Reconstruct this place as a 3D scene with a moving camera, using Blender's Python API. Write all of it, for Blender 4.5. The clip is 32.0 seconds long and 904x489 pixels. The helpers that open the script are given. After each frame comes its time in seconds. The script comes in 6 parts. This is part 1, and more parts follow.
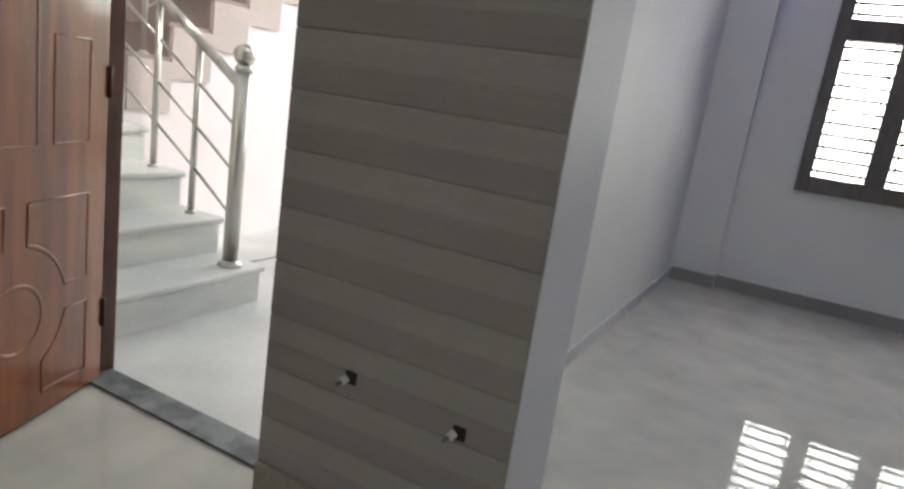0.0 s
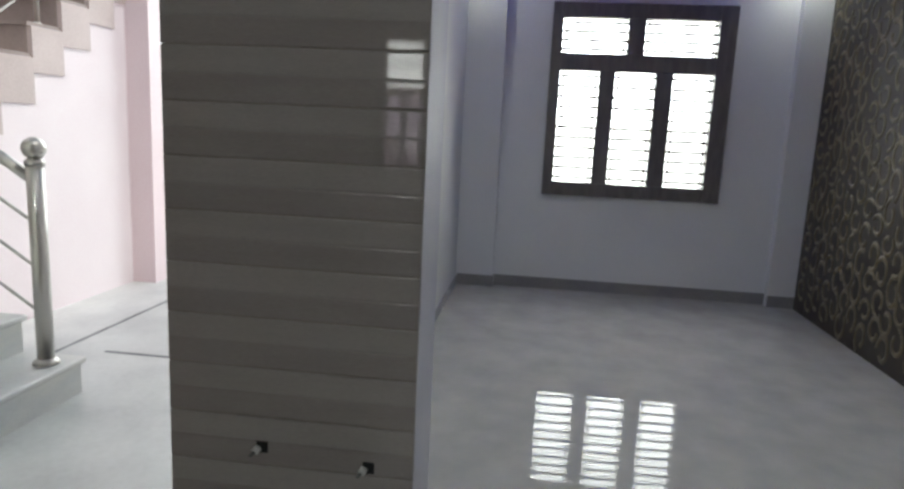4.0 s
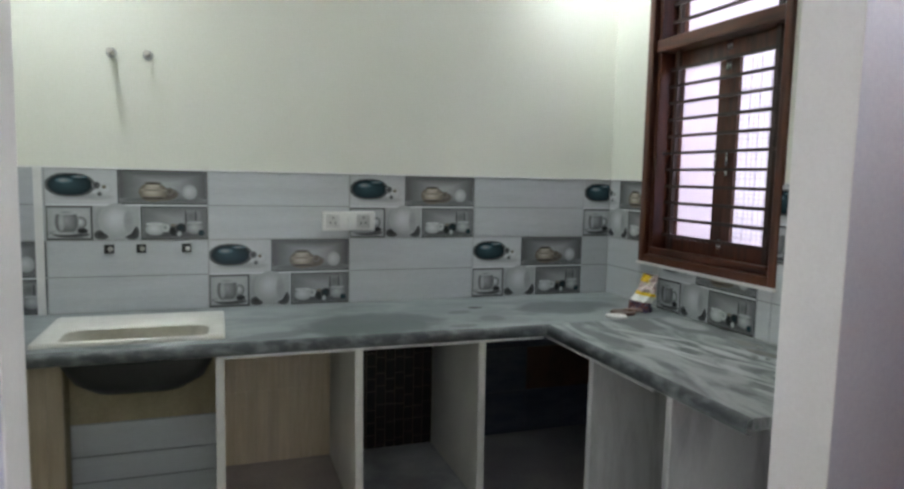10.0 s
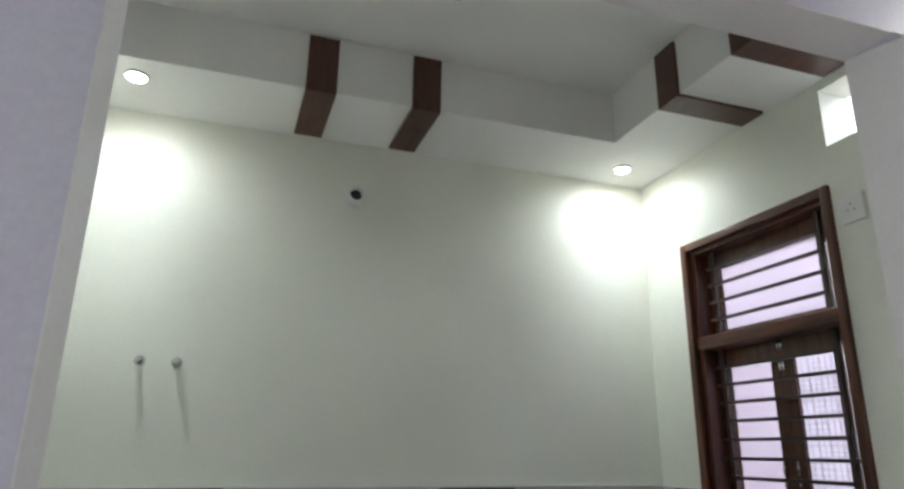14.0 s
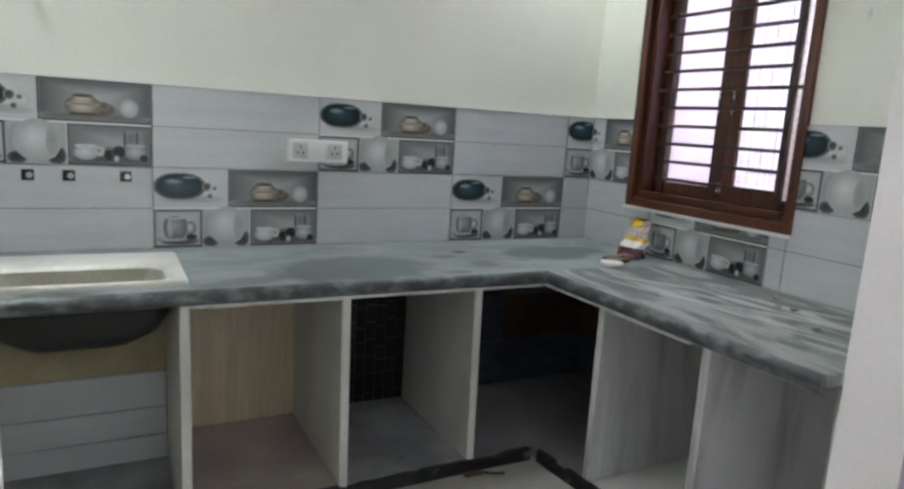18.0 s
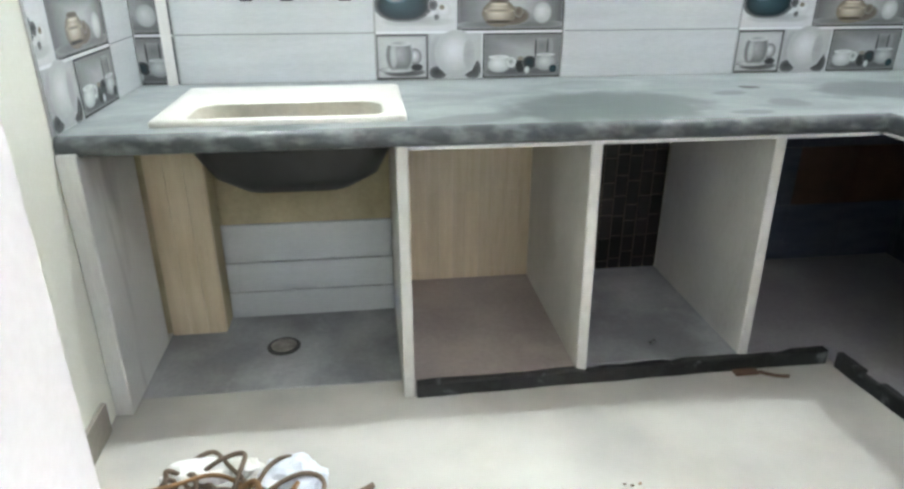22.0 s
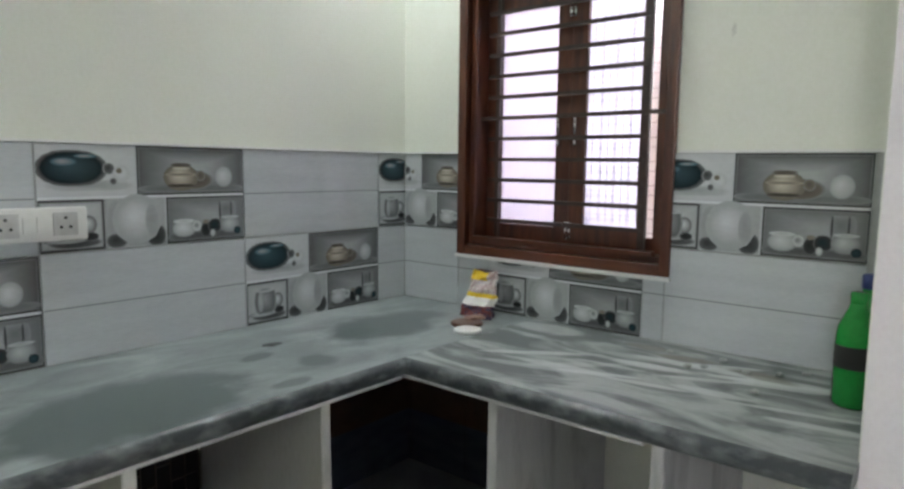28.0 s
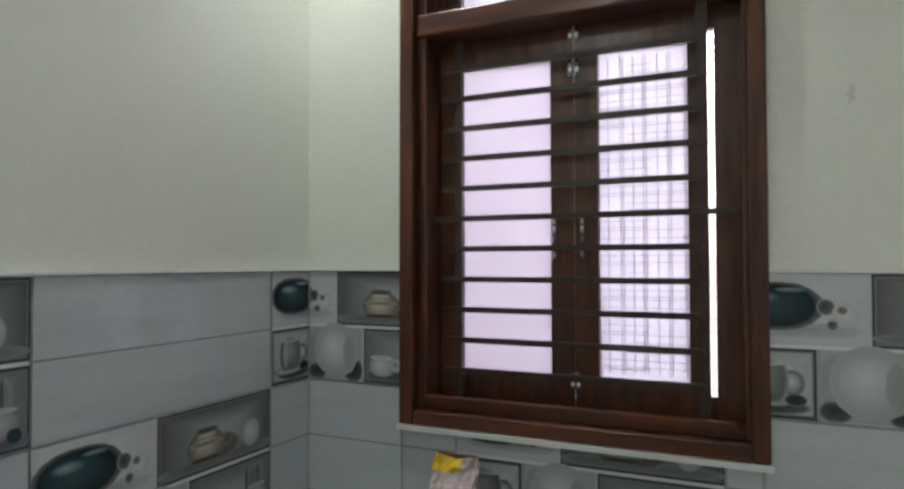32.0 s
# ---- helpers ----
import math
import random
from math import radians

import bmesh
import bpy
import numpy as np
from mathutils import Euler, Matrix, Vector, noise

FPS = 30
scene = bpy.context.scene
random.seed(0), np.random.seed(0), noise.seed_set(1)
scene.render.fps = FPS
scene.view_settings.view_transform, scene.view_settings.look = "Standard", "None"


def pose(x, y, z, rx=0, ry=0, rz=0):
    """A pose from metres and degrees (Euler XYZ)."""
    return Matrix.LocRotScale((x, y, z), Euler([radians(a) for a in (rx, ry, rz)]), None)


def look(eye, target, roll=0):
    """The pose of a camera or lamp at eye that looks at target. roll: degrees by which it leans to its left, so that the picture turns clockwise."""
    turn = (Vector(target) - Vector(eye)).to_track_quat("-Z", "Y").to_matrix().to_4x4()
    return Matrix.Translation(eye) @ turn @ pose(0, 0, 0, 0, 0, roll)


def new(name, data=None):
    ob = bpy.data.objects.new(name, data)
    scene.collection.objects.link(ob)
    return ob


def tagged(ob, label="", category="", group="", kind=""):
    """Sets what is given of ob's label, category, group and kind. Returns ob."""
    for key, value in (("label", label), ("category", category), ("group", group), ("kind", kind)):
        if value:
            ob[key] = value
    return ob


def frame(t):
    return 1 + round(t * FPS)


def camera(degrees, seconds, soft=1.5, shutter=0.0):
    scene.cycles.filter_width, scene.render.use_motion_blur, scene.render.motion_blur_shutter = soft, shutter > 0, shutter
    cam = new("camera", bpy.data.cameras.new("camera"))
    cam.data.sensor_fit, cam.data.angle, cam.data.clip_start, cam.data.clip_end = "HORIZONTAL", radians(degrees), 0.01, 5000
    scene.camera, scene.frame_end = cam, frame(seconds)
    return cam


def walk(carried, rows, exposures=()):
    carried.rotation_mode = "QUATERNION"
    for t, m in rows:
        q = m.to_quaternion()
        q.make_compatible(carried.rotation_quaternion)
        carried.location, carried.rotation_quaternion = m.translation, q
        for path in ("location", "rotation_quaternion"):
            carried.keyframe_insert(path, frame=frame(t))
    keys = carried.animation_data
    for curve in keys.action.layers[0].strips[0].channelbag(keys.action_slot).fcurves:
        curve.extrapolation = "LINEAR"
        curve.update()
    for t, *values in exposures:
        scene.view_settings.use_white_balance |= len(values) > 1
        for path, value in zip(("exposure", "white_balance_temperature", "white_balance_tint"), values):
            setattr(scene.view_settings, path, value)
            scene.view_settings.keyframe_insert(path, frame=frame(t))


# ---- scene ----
cam = camera(68.2, 32.0, soft=2.7)
PATH = [
    (0, (-1.418, -4.256, 1.191), (0.319, -3.368, 0.751), 8.5),
    (0.5, (-1.336, -4.151, 1.14), (0.333, -3.245, 0.514), 5.9),
    (1, (-1.287, -4.097, 1.113), (0.383, -3.306, 0.349), 5.5),
    (1.5, (-1.266, -4.066, 1.092), (0.386, -3.34, 0.23), 4.2),
    (2, (-1.32, -4.006, 1.094), (0.377, -3.429, 0.206), 2.3),
    (2.5, (-1.439, -3.974, 1.092), (0.324, -3.577, 0.234), 2.0),
    (4.5, (-1.937, -4.127, 1.505), (0.025, -3.774, 1.35), 2.5),
    (5, (-1.961, -4.095, 1.537), (-0.057, -3.483, 1.518), 2.7),
    (5.5, (-1.991, -4.056, 1.524), (-0.243, -3.084, 1.49), 2.7),
    (6, (-2.068, -3.973, 1.506), (-0.579, -2.64, 1.424), 2.1),
    (6.5, (-2.109, -3.924, 1.465), (-0.941, -2.305, 1.344), 2.2),
    (7, (-2.08, -3.84, 1.435), (-1.146, -2.083, 1.237), 2.7),
    (7.5, (-2.074, -3.752, 1.412), (-1.114, -2.014, 1.176), 3.0),
    (8, (-2.095, -3.658, 1.357), (-1.298, -1.845, 1.078), 2.0),
    (8.5, (-2.147, -3.551, 1.34), (-1.531, -1.742, 0.751), 2.1),
    (9, (-2.089, -3.399, 1.316), (-1.58, -1.569, 0.689), 1.0),
    (9.5, (-2.074, -3.29, 1.367), (-1.459, -1.444, 0.905), 1.7),
    (10, (-2.048, -3.303, 1.447), (-1.389, -1.425, 1.245), 1.3),
    (10.5, (-2.074, -3.311, 1.482), (-1.408, -1.426, 1.535), 1.2),
    (11, (-2.106, -3.312, 1.524), (-1.454, -1.437, 1.772), -0.5),
    (11.5, (-2.09, -3.348, 1.591), (-1.496, -1.481, 1.995), -1.2),
    (12, (-2.109, -3.356, 1.613), (-1.524, -1.526, 2.167), -1.5),
    (12.5, (-2.092, -3.341, 1.633), (-1.56, -1.508, 2.229), -1.7),
    (13, (-2.104, -3.305, 1.621), (-1.564, -1.472, 2.21), -1.3),
    (13.5, (-2.119, -3.202, 1.621), (-1.575, -1.37, 2.212), -0.0),
    (15.5, (-2.289, -2.898, 1.525), (-1.34, -1.215, 2.042), 1.9),
    (16, (-2.304, -2.889, 1.558), (-1.306, -1.202, 1.956), 2.7),
    (16.5, (-2.281, -2.885, 1.519), (-1.275, -1.176, 1.777), 2.6),
    (17, (-2.273, -2.853, 1.472), (-1.288, -1.113, 1.503), 3.2),
    (17.5, (-2.265, -2.848, 1.41), (-1.322, -1.092, 1.24), 3.5),
    (18, (-2.261, -2.869, 1.362), (-1.343, -1.127, 1.012), 3.6),
    (18.5, (-2.26, -2.867, 1.317), (-1.365, -1.14, 0.852), 4.0),
    (19, (-2.276, -2.862, 1.279), (-1.394, -1.149, 0.742), 4.3),
    (19.5, (-2.277, -2.857, 1.253), (-1.435, -1.179, 0.564), 3.8),
    (20, (-2.285, -2.825, 1.211), (-1.467, -1.211, 0.36), 2.6),
    (20.5, (-2.256, -2.714, 1.188), (-1.565, -1.037, 0.346), 2.0),
    (21, (-2.12, -2.531, 1.197), (-1.706, -0.703, 0.5), 1.6),
    (21.5, (-2.089, -2.442, 1.215), (-1.737, -0.639, 0.426), 1.4),
    (22, (-2.137, -2.401, 1.21), (-1.902, -0.58, 0.416), 0.1),
    (22.5, (-2.122, -2.405, 1.227), (-1.91, -0.605, 0.381), 1.9),
    (23, (-2.092, -2.427, 1.225), (-1.676, -0.635, 0.438), 2.4),
    (23.5, (-2.067, -2.43, 1.222), (-1.466, -0.703, 0.411), 3.4),
    (24, (-2.04, -2.432, 1.205), (-1.249, -0.792, 0.379), 4.0),
    (24.5, (-2.029, -2.437, 1.2), (-1.145, -0.858, 0.348), 3.4),
    (26.5, (-1.968, -2.454, 1.202), (-1.028, -0.962, 0.258), 2.2),
    (27, (-1.951, -2.38, 1.226), (-0.902, -0.853, 0.472), 2.0),
    (27.5, (-2.095, -2.154, 1.336), (-0.74, -0.748, 0.905), 1.4),
    (28, (-2.129, -2.089, 1.393), (-0.598, -0.823, 1.161), 0.7),
    (28.5, (-2.143, -2.081, 1.443), (-0.488, -0.96, 1.373), -0.1),
    (29, (-2.118, -2.084, 1.531), (-0.428, -1.019, 1.634), 0.1),
    (29.5, (-2.143, -2.042, 1.572), (-0.454, -1.011, 1.865), 1.2),
    (30, (-2.137, -1.99, 1.573), (-0.428, -0.979, 1.812), 1.2),
    (30.5, (-2.007, -1.931, 1.538), (-0.393, -0.755, 1.627), 0.2),
    (31, (-1.796, -1.739, 1.506), (-0.208, -0.525, 1.575), 1.7),
    (31.5, (-1.638, -1.542, 1.47), (0.017, -0.42, 1.448), 1.5),
    (32, (-1.564, -1.225, 1.47), (0.249, -0.383, 1.524), -0.1),
]
EXPOSURES = [(0, -0.02, 6800, 4), (1.0, 0.27, 6550, 4), (2.5, 0.35, 6300, 5), (4.5, -0.45, 6440, 4), (5.5, -0.4, 6440, 4), (7.5, -0.18, 6440, 5), (8.2, 0.7, 6440, 6), (8.8, 1.78, 6250, 6), (9.5, 1.93, 6300, 9), (10.5, 1.43, 6250, 10), (11.5, 1.01, 6250, 10), (13.5, 1.11, 6250, 10), (16, 1.16, 6200, 11), (17.0, 1.17, 6250, 12), (17.5, 1.6, 6300, 12), (19, 2.22, 6100, 11), (20.5, 2.59, 6200, 11), (22, 3.17, 6200, 11), (23, 3.14, 6150, 11), (24, 2.84, 6300, 12), (26.5, 2.94, 6350, 12), (27.5, 2.32, 6350, 11), (28.5, 1.65, 6300, 10), (30, 1.0, 6400, 9), (32, 1.36, 6400, 10)]
walk(cam, [(t, look(eye, target, roll)) for t, eye, target, roll in PATH], EXPOSURES)

# ---- light ----
world = bpy.data.worlds.new("sky")
scene.world = world
world.use_nodes = True
wn = world.node_tree
sky = wn.nodes.new("ShaderNodeTexSky")
sky.sky_type, sky.sun_disc = "NISHITA", False
sky.sun_elevation, sky.sun_rotation = radians(55), radians(198)
sky.air_density, sky.dust_density = 1.0, 1.0
wn.links.new(sky.outputs["Color"], wn.nodes["Background"].inputs["Color"])
wn.nodes["Background"].inputs["Strength"].default_value = 0.11
sun = new("sun", bpy.data.lights.new("sun", "SUN"))
sun.data.energy, sun.data.angle, sun.data.color = 2.2, radians(8), (1, 0.96, 0.9)
sun.matrix_world = look((-2, -6, 9), (0, 0, 0))


def downlight_lamp(x, y, z, watts, cone=140, colour=(0.93, 1.0, 1.0)):
    lamp = new("downlight_beam", bpy.data.lights.new("downlight_beam", "SPOT"))
    lamp.data.energy, lamp.data.spot_size, lamp.data.spot_blend = watts, radians(cone), 1.0
    lamp.data.color, lamp.data.shadow_soft_size = colour, 0.022
    lamp.location = (x, y, z - 0.03)


def sky_panel(x, y, z, sx, sz, watts, turn):
    """Sky light standing in a window's opening."""
    lamp = new("window_skylight", bpy.data.lights.new("window_skylight", "AREA"))
    lamp.data.shape, lamp.data.size, lamp.data.size_y, lamp.data.energy = "RECTANGLE", sx, sz, watts
    lamp.data.color = (1, 0.99, 0.97)
    lamp.matrix_world = pose(x, y, z, 90, 0, turn)


KITCHEN_SPOTS = [(-2.62, -0.33), (-0.20, -0.21)]
# Fourth entry on: unseen added fill, but (-0.26, -2.32) shows by its glow.
HALL_SPOTS = [(3.93, -3.63, 5, 160), (3.93, -6.12, 8, 160), (2.2, -3.63, 24, 160), (0.45, -4.0, 30, 160), (0.35, -6.2, 30, 160), (-1.2, -5.9, 22, 160), (-0.26, -2.32, 22, 124), (-2.0, -3.9, 3, 160)]
for x, y in KITCHEN_SPOTS:
    downlight_lamp(x, y, 3.09, 8.0, 174)
    downlight_lamp(x, y, 3.085, 13 if x < -1 else 12, 72)
for x, y, watts, cone in HALL_SPOTS:
    downlight_lamp(x, y, 2.88, watts, cone)
sky_panel(4.42, -4.9, 1.7, 1.5, 1.6, 38, 90)
sky_panel(-4.72, -2.85, 1.6, 0.4, 1.1, 26, -90)


# ---- materials ----
def material(name, a, b=None, rough=0.5, metal=0.0, scale=6.0, stretch=(1, 1, 1), bump=0.1, fine=60.0, spec=0.5, coat=0.0, detail=6, low=0.35, high=0.65, vary=0.0, patch=None, swirl=0.0):
    """Two colours mixed by a broad noise, with fine grain in the tint, the gloss and the relief."""
    m = bpy.data.materials.new(name)
    m.use_nodes = True
    n, links = m.node_tree.nodes, m.node_tree.links
    bsdf = n["Principled BSDF"]
    b = b or tuple(c * 0.85 for c in a)
    coord = n.new("ShaderNodeTexCoord")
    mapping = n.new("ShaderNodeMapping")
    mapping.inputs["Scale"].default_value = stretch
    links.new(coord.outputs["Object"], mapping.inputs["Vector"])
    broad = n.new("ShaderNodeTexNoise")
    broad.inputs["Scale"].default_value, broad.inputs["Detail"].default_value, broad.inputs["Distortion"].default_value = scale, detail, swirl
    links.new(mapping.outputs["Vector"], broad.inputs["Vector"])
    ramp = n.new("ShaderNodeValToRGB")
    ramp.color_ramp.elements[0].position, ramp.color_ramp.elements[1].position = low, high
    ramp.color_ramp.elements[0].color, ramp.color_ramp.elements[1].color = (*a, 1), (*b, 1)
    links.new(broad.outputs["Fac"], ramp.inputs["Fac"])
    small = n.new("ShaderNodeTexNoise")
    small.inputs["Scale"].default_value, small.inputs["Detail"].default_value = fine, 4
    links.new(mapping.outputs["Vector"], small.inputs["Vector"])
    mix = n.new("ShaderNodeMix")
    mix.data_type, mix.blend_type = "RGBA", "OVERLAY"
    mix.inputs["Factor"].default_value = 0.18
    links.new(ramp.outputs["Color"], mix.inputs["A"])
    links.new(small.outputs["Fac"], mix.inputs["B"])
    out = mix.outputs["Result"]
    if patch:
        colour, size, p0, p1 = patch
        blot = n.new("ShaderNodeTexNoise")
        blot.inputs["Scale"].default_value, blot.inputs["Detail"].default_value, blot.inputs["Distortion"].default_value = size, 3, 0.6
        links.new(coord.outputs["Object"], blot.inputs["Vector"])
        edge = n.new("ShaderNodeMapRange")
        edge.inputs["From Min"].default_value, edge.inputs["From Max"].default_value, edge.inputs["To Max"].default_value = p0, p1, 0.85
        links.new(blot.outputs["Fac"], edge.inputs["Value"])
        over = n.new("ShaderNodeMix")
        over.data_type = "RGBA"
        links.new(edge.outputs["Result"], over.inputs["Factor"])
        links.new(out, over.inputs["A"])
        over.inputs["B"].default_value = (*colour, 1)
        out = over.outputs["Result"]
    if vary:
        info = n.new("ShaderNodeObjectInfo")
        shift = n.new("ShaderNodeMapRange")
        shift.inputs["To Min"].default_value, shift.inputs["To Max"].default_value = 1 - vary, 1 + vary
        links.new(info.outputs["Random"], shift.inputs["Value"])
        hsv = n.new("ShaderNodeHueSaturation")
        links.new(shift.outputs["Result"], hsv.inputs["Value"])
        links.new(out, hsv.inputs["Color"])
        out = hsv.outputs["Color"]
    links.new(out, bsdf.inputs["Base Color"])
    gloss = n.new("ShaderNodeMapRange")
    gloss.inputs["To Min"].default_value, gloss.inputs["To Max"].default_value = max(rough * 0.8, 0.02), min(rough * 1.25, 1)
    links.new(broad.outputs["Fac"], gloss.inputs["Value"])
    links.new(gloss.outputs["Result"], bsdf.inputs["Roughness"])
    bsdf.inputs["Metallic"].default_value = metal
    bsdf.inputs["Specular IOR Level"].default_value = spec
    bsdf.inputs["Coat Weight"].default_value, bsdf.inputs["Coat Roughness"].default_value = coat, 0.14
    if bump:
        relief = n.new("ShaderNodeBump")
        relief.inputs["Strength"].default_value, relief.inputs["Distance"].default_value = bump, 0.004
        links.new(small.outputs["Fac"], relief.inputs["Height"])
        links.new(relief.outputs["Normal"], bsdf.inputs["Normal"])
    return m


def blotted(m, colour, blots, soft=0.45):
    """Damp, darker blots of a given place and half-size, with ragged edges."""
    n, links = m.node_tree.nodes, m.node_tree.links
    bsdf = n["Principled BSDF"]
    out = bsdf.inputs["Base Color"].links[0].from_socket
    coord = n.new("ShaderNodeTexCoord")
    rag = n.new("ShaderNodeTexNoise")
    rag.inputs["Scale"].default_value, rag.inputs["Detail"].default_value = 9, 6
    links.new(coord.outputs["Object"], rag.inputs["Vector"])
    for (x, y), (rx, ry), turn, much in blots:
        place = n.new("ShaderNodeMapping")
        place.vector_type = "TEXTURE"
        place.inputs["Location"].default_value = (x, y, 0)
        place.inputs["Rotation"].default_value = (0, 0, radians(turn))
        place.inputs["Scale"].default_value = (rx, ry, 100)
        links.new(coord.outputs["Object"], place.inputs["Vector"])
        far_off = n.new("ShaderNodeVectorMath")
        far_off.operation = "LENGTH"
        links.new(place.outputs["Vector"], far_off.inputs[0])
        ragged = n.new("ShaderNodeMath")
        ragged.operation = "MULTIPLY_ADD"
        links.new(rag.outputs["Fac"], ragged.inputs[0])
        ragged.inputs[1].default_value = 1.1
        links.new(far_off.outputs["Value"], ragged.inputs[2])
        edge = n.new("ShaderNodeMapRange")
        edge.interpolation_type = "SMOOTHSTEP"
        edge.inputs["From Min"].default_value, edge.inputs["From Max"].default_value = 1.55 + soft * 0.5, 1.55 - soft * 0.5
        edge.inputs["To Max"].default_value = much
        links.new(ragged.outputs["Value"], edge.inputs["Value"])
        over = n.new("ShaderNodeMix")
        over.data_type = "RGBA"
        links.new(edge.outputs["Result"], over.inputs["Factor"])
        links.new(out, over.inputs["A"])
        over.inputs["B"].default_value = (*colour, 1)
        out = over.outputs["Result"]
    links.new(out, bsdf.inputs["Base Color"])


def glowing(name, colour, strength):
    m = bpy.data.materials.new(name)
    m.use_nodes = True
    bsdf = m.node_tree.nodes["Principled BSDF"]
    bsdf.inputs["Base Color"].default_value = (*colour, 1)
    bsdf.inputs["Emission Color"].default_value, bsdf.inputs["Emission Strength"].default_value = (*colour, 1), strength
    return m


def frosted(name, colour, rough):
    m = bpy.data.materials.new(name)
    m.use_nodes = True
    n, links = m.node_tree.nodes, m.node_tree.links
    bsdf = n["Principled BSDF"]
    bsdf.inputs["Base Color"].default_value = (*colour, 1)
    bsdf.inputs["Roughness"].default_value, bsdf.inputs["Transmission Weight"].default_value, bsdf.inputs["IOR"].default_value = rough, 1.0, 1.15
    return m


CREAM = material("cream_paint", (0.77, 0.78, 0.70), (0.73, 0.74, 0.66), rough=0.55, scale=1.5, bump=0.06, fine=90)
LILAC = material("lilac_white_paint", (0.64, 0.628, 0.70), (0.60, 0.588, 0.662), rough=0.5, scale=1.2, bump=0.06, fine=90)
REVEAL = material("pale_reveal_paint", (0.76, 0.74, 0.725), (0.72, 0.70, 0.69), rough=0.5, scale=1.4, bump=0.06, fine=90)
CEILING_PAINT = material("ceiling_white_paint", (0.86, 0.85, 0.835), (0.83, 0.82, 0.805), rough=0.6, scale=1.3, bump=0.05, fine=90)
WHITE = material("white_paint", (0.80, 0.80, 0.79), (0.76, 0.76, 0.76), rough=0.55, scale=1.3, bump=0.06, fine=90)
PINK = material("pink_paint", (0.86, 0.77, 0.79), (0.82, 0.72, 0.745), rough=0.6, scale=1.2, bump=0.08)
DEEP_PINK = material("deep_pink_paint", (0.80, 0.66, 0.68), (0.76, 0.62, 0.64), rough=0.6, scale=1.4)
FLOOR = material("vitrified_floor", (0.545, 0.53, 0.48), (0.475, 0.463, 0.425), rough=0.017, scale=3.4, bump=0.004, fine=5, spec=0.3, detail=9)
ENTRY = material("entry_marble", (0.70, 0.70, 0.68), (0.58, 0.58, 0.57), rough=0.3, scale=2.5, bump=0.02, fine=30)
STEP = material("stair_marble", (0.74, 0.73, 0.69), (0.62, 0.63, 0.63), rough=0.35, scale=3.0, stretch=(1, 1, 3), bump=0.02)
STRINGER = material("stringer_paint", (0.60, 0.50, 0.48), (0.54, 0.45, 0.43), rough=0.6, scale=3)
RISER = material("riser_stone", (0.36, 0.29, 0.26), (0.29, 0.23, 0.21), rough=0.5, scale=3.0)
SKIRT = material("skirting_tile", (0.36, 0.33, 0.28), (0.30, 0.28, 0.24), rough=0.25, scale=4)
PALE_SKIRT = material("pale_skirting_tile", (0.66, 0.66, 0.67), (0.58, 0.58, 0.60), rough=0.25, scale=4)
GREY_SKIRT = material("grey_skirting_tile", (0.30, 0.29, 0.28), (0.26, 0.25, 0.25), rough=0.3, scale=4)
DARK_GRANITE = material("dark_granite", (0.06, 0.07, 0.08), (0.20, 0.22, 0.23), rough=0.3, scale=7, fine=120, low=0.4, high=0.6)
BASE_TILE = material("mauve_brown_base_tile", (0.40, 0.345, 0.315), (0.30, 0.255, 0.24), rough=0.35, scale=3.0, bump=0.02, detail=9, patch=((0.48, 0.43, 0.38), 4.0, 0.55, 0.8))
COUNTER = material("green_grey_marble", (0.145, 0.168, 0.168), (0.29, 0.315, 0.315), rough=0.4, spec=0.4, scale=3.6, stretch=(1, 2.2, 1), bump=0.06, detail=10, low=0.34, high=0.66, swirl=0.8)
blotted(COUNTER, (0.075, 0.095, 0.092), [((-1.42, -0.52), (0.30, 0.21), 8, 0.9), ((-1.85, -0.63), (0.16, 0.05), 14, 0.6), ((-2.4, -0.68), (0.10, 0.035), 0, 0.8), ((-0.97, -0.36), (0.055, 0.03), 10, 0.9), ((-0.87, -0.52), (0.06, 0.065), 30, 0.8), ((-0.56, -0.36), (0.08, 0.05), -10, 0.7), ((-0.40, -0.36), (0.26, 0.15), 8, 0.85), ((-1.05, -0.64), (0.07, 0.03), 0, 0.7)])
COUNTER_R = material("streaked_marble", (0.11, 0.128, 0.125), (0.38, 0.40, 0.395), rough=0.4, spec=0.4, scale=2.4, stretch=(2.4, 0.95, 1), bump=0.06, detail=10, low=0.40, high=0.60, swirl=2.0)
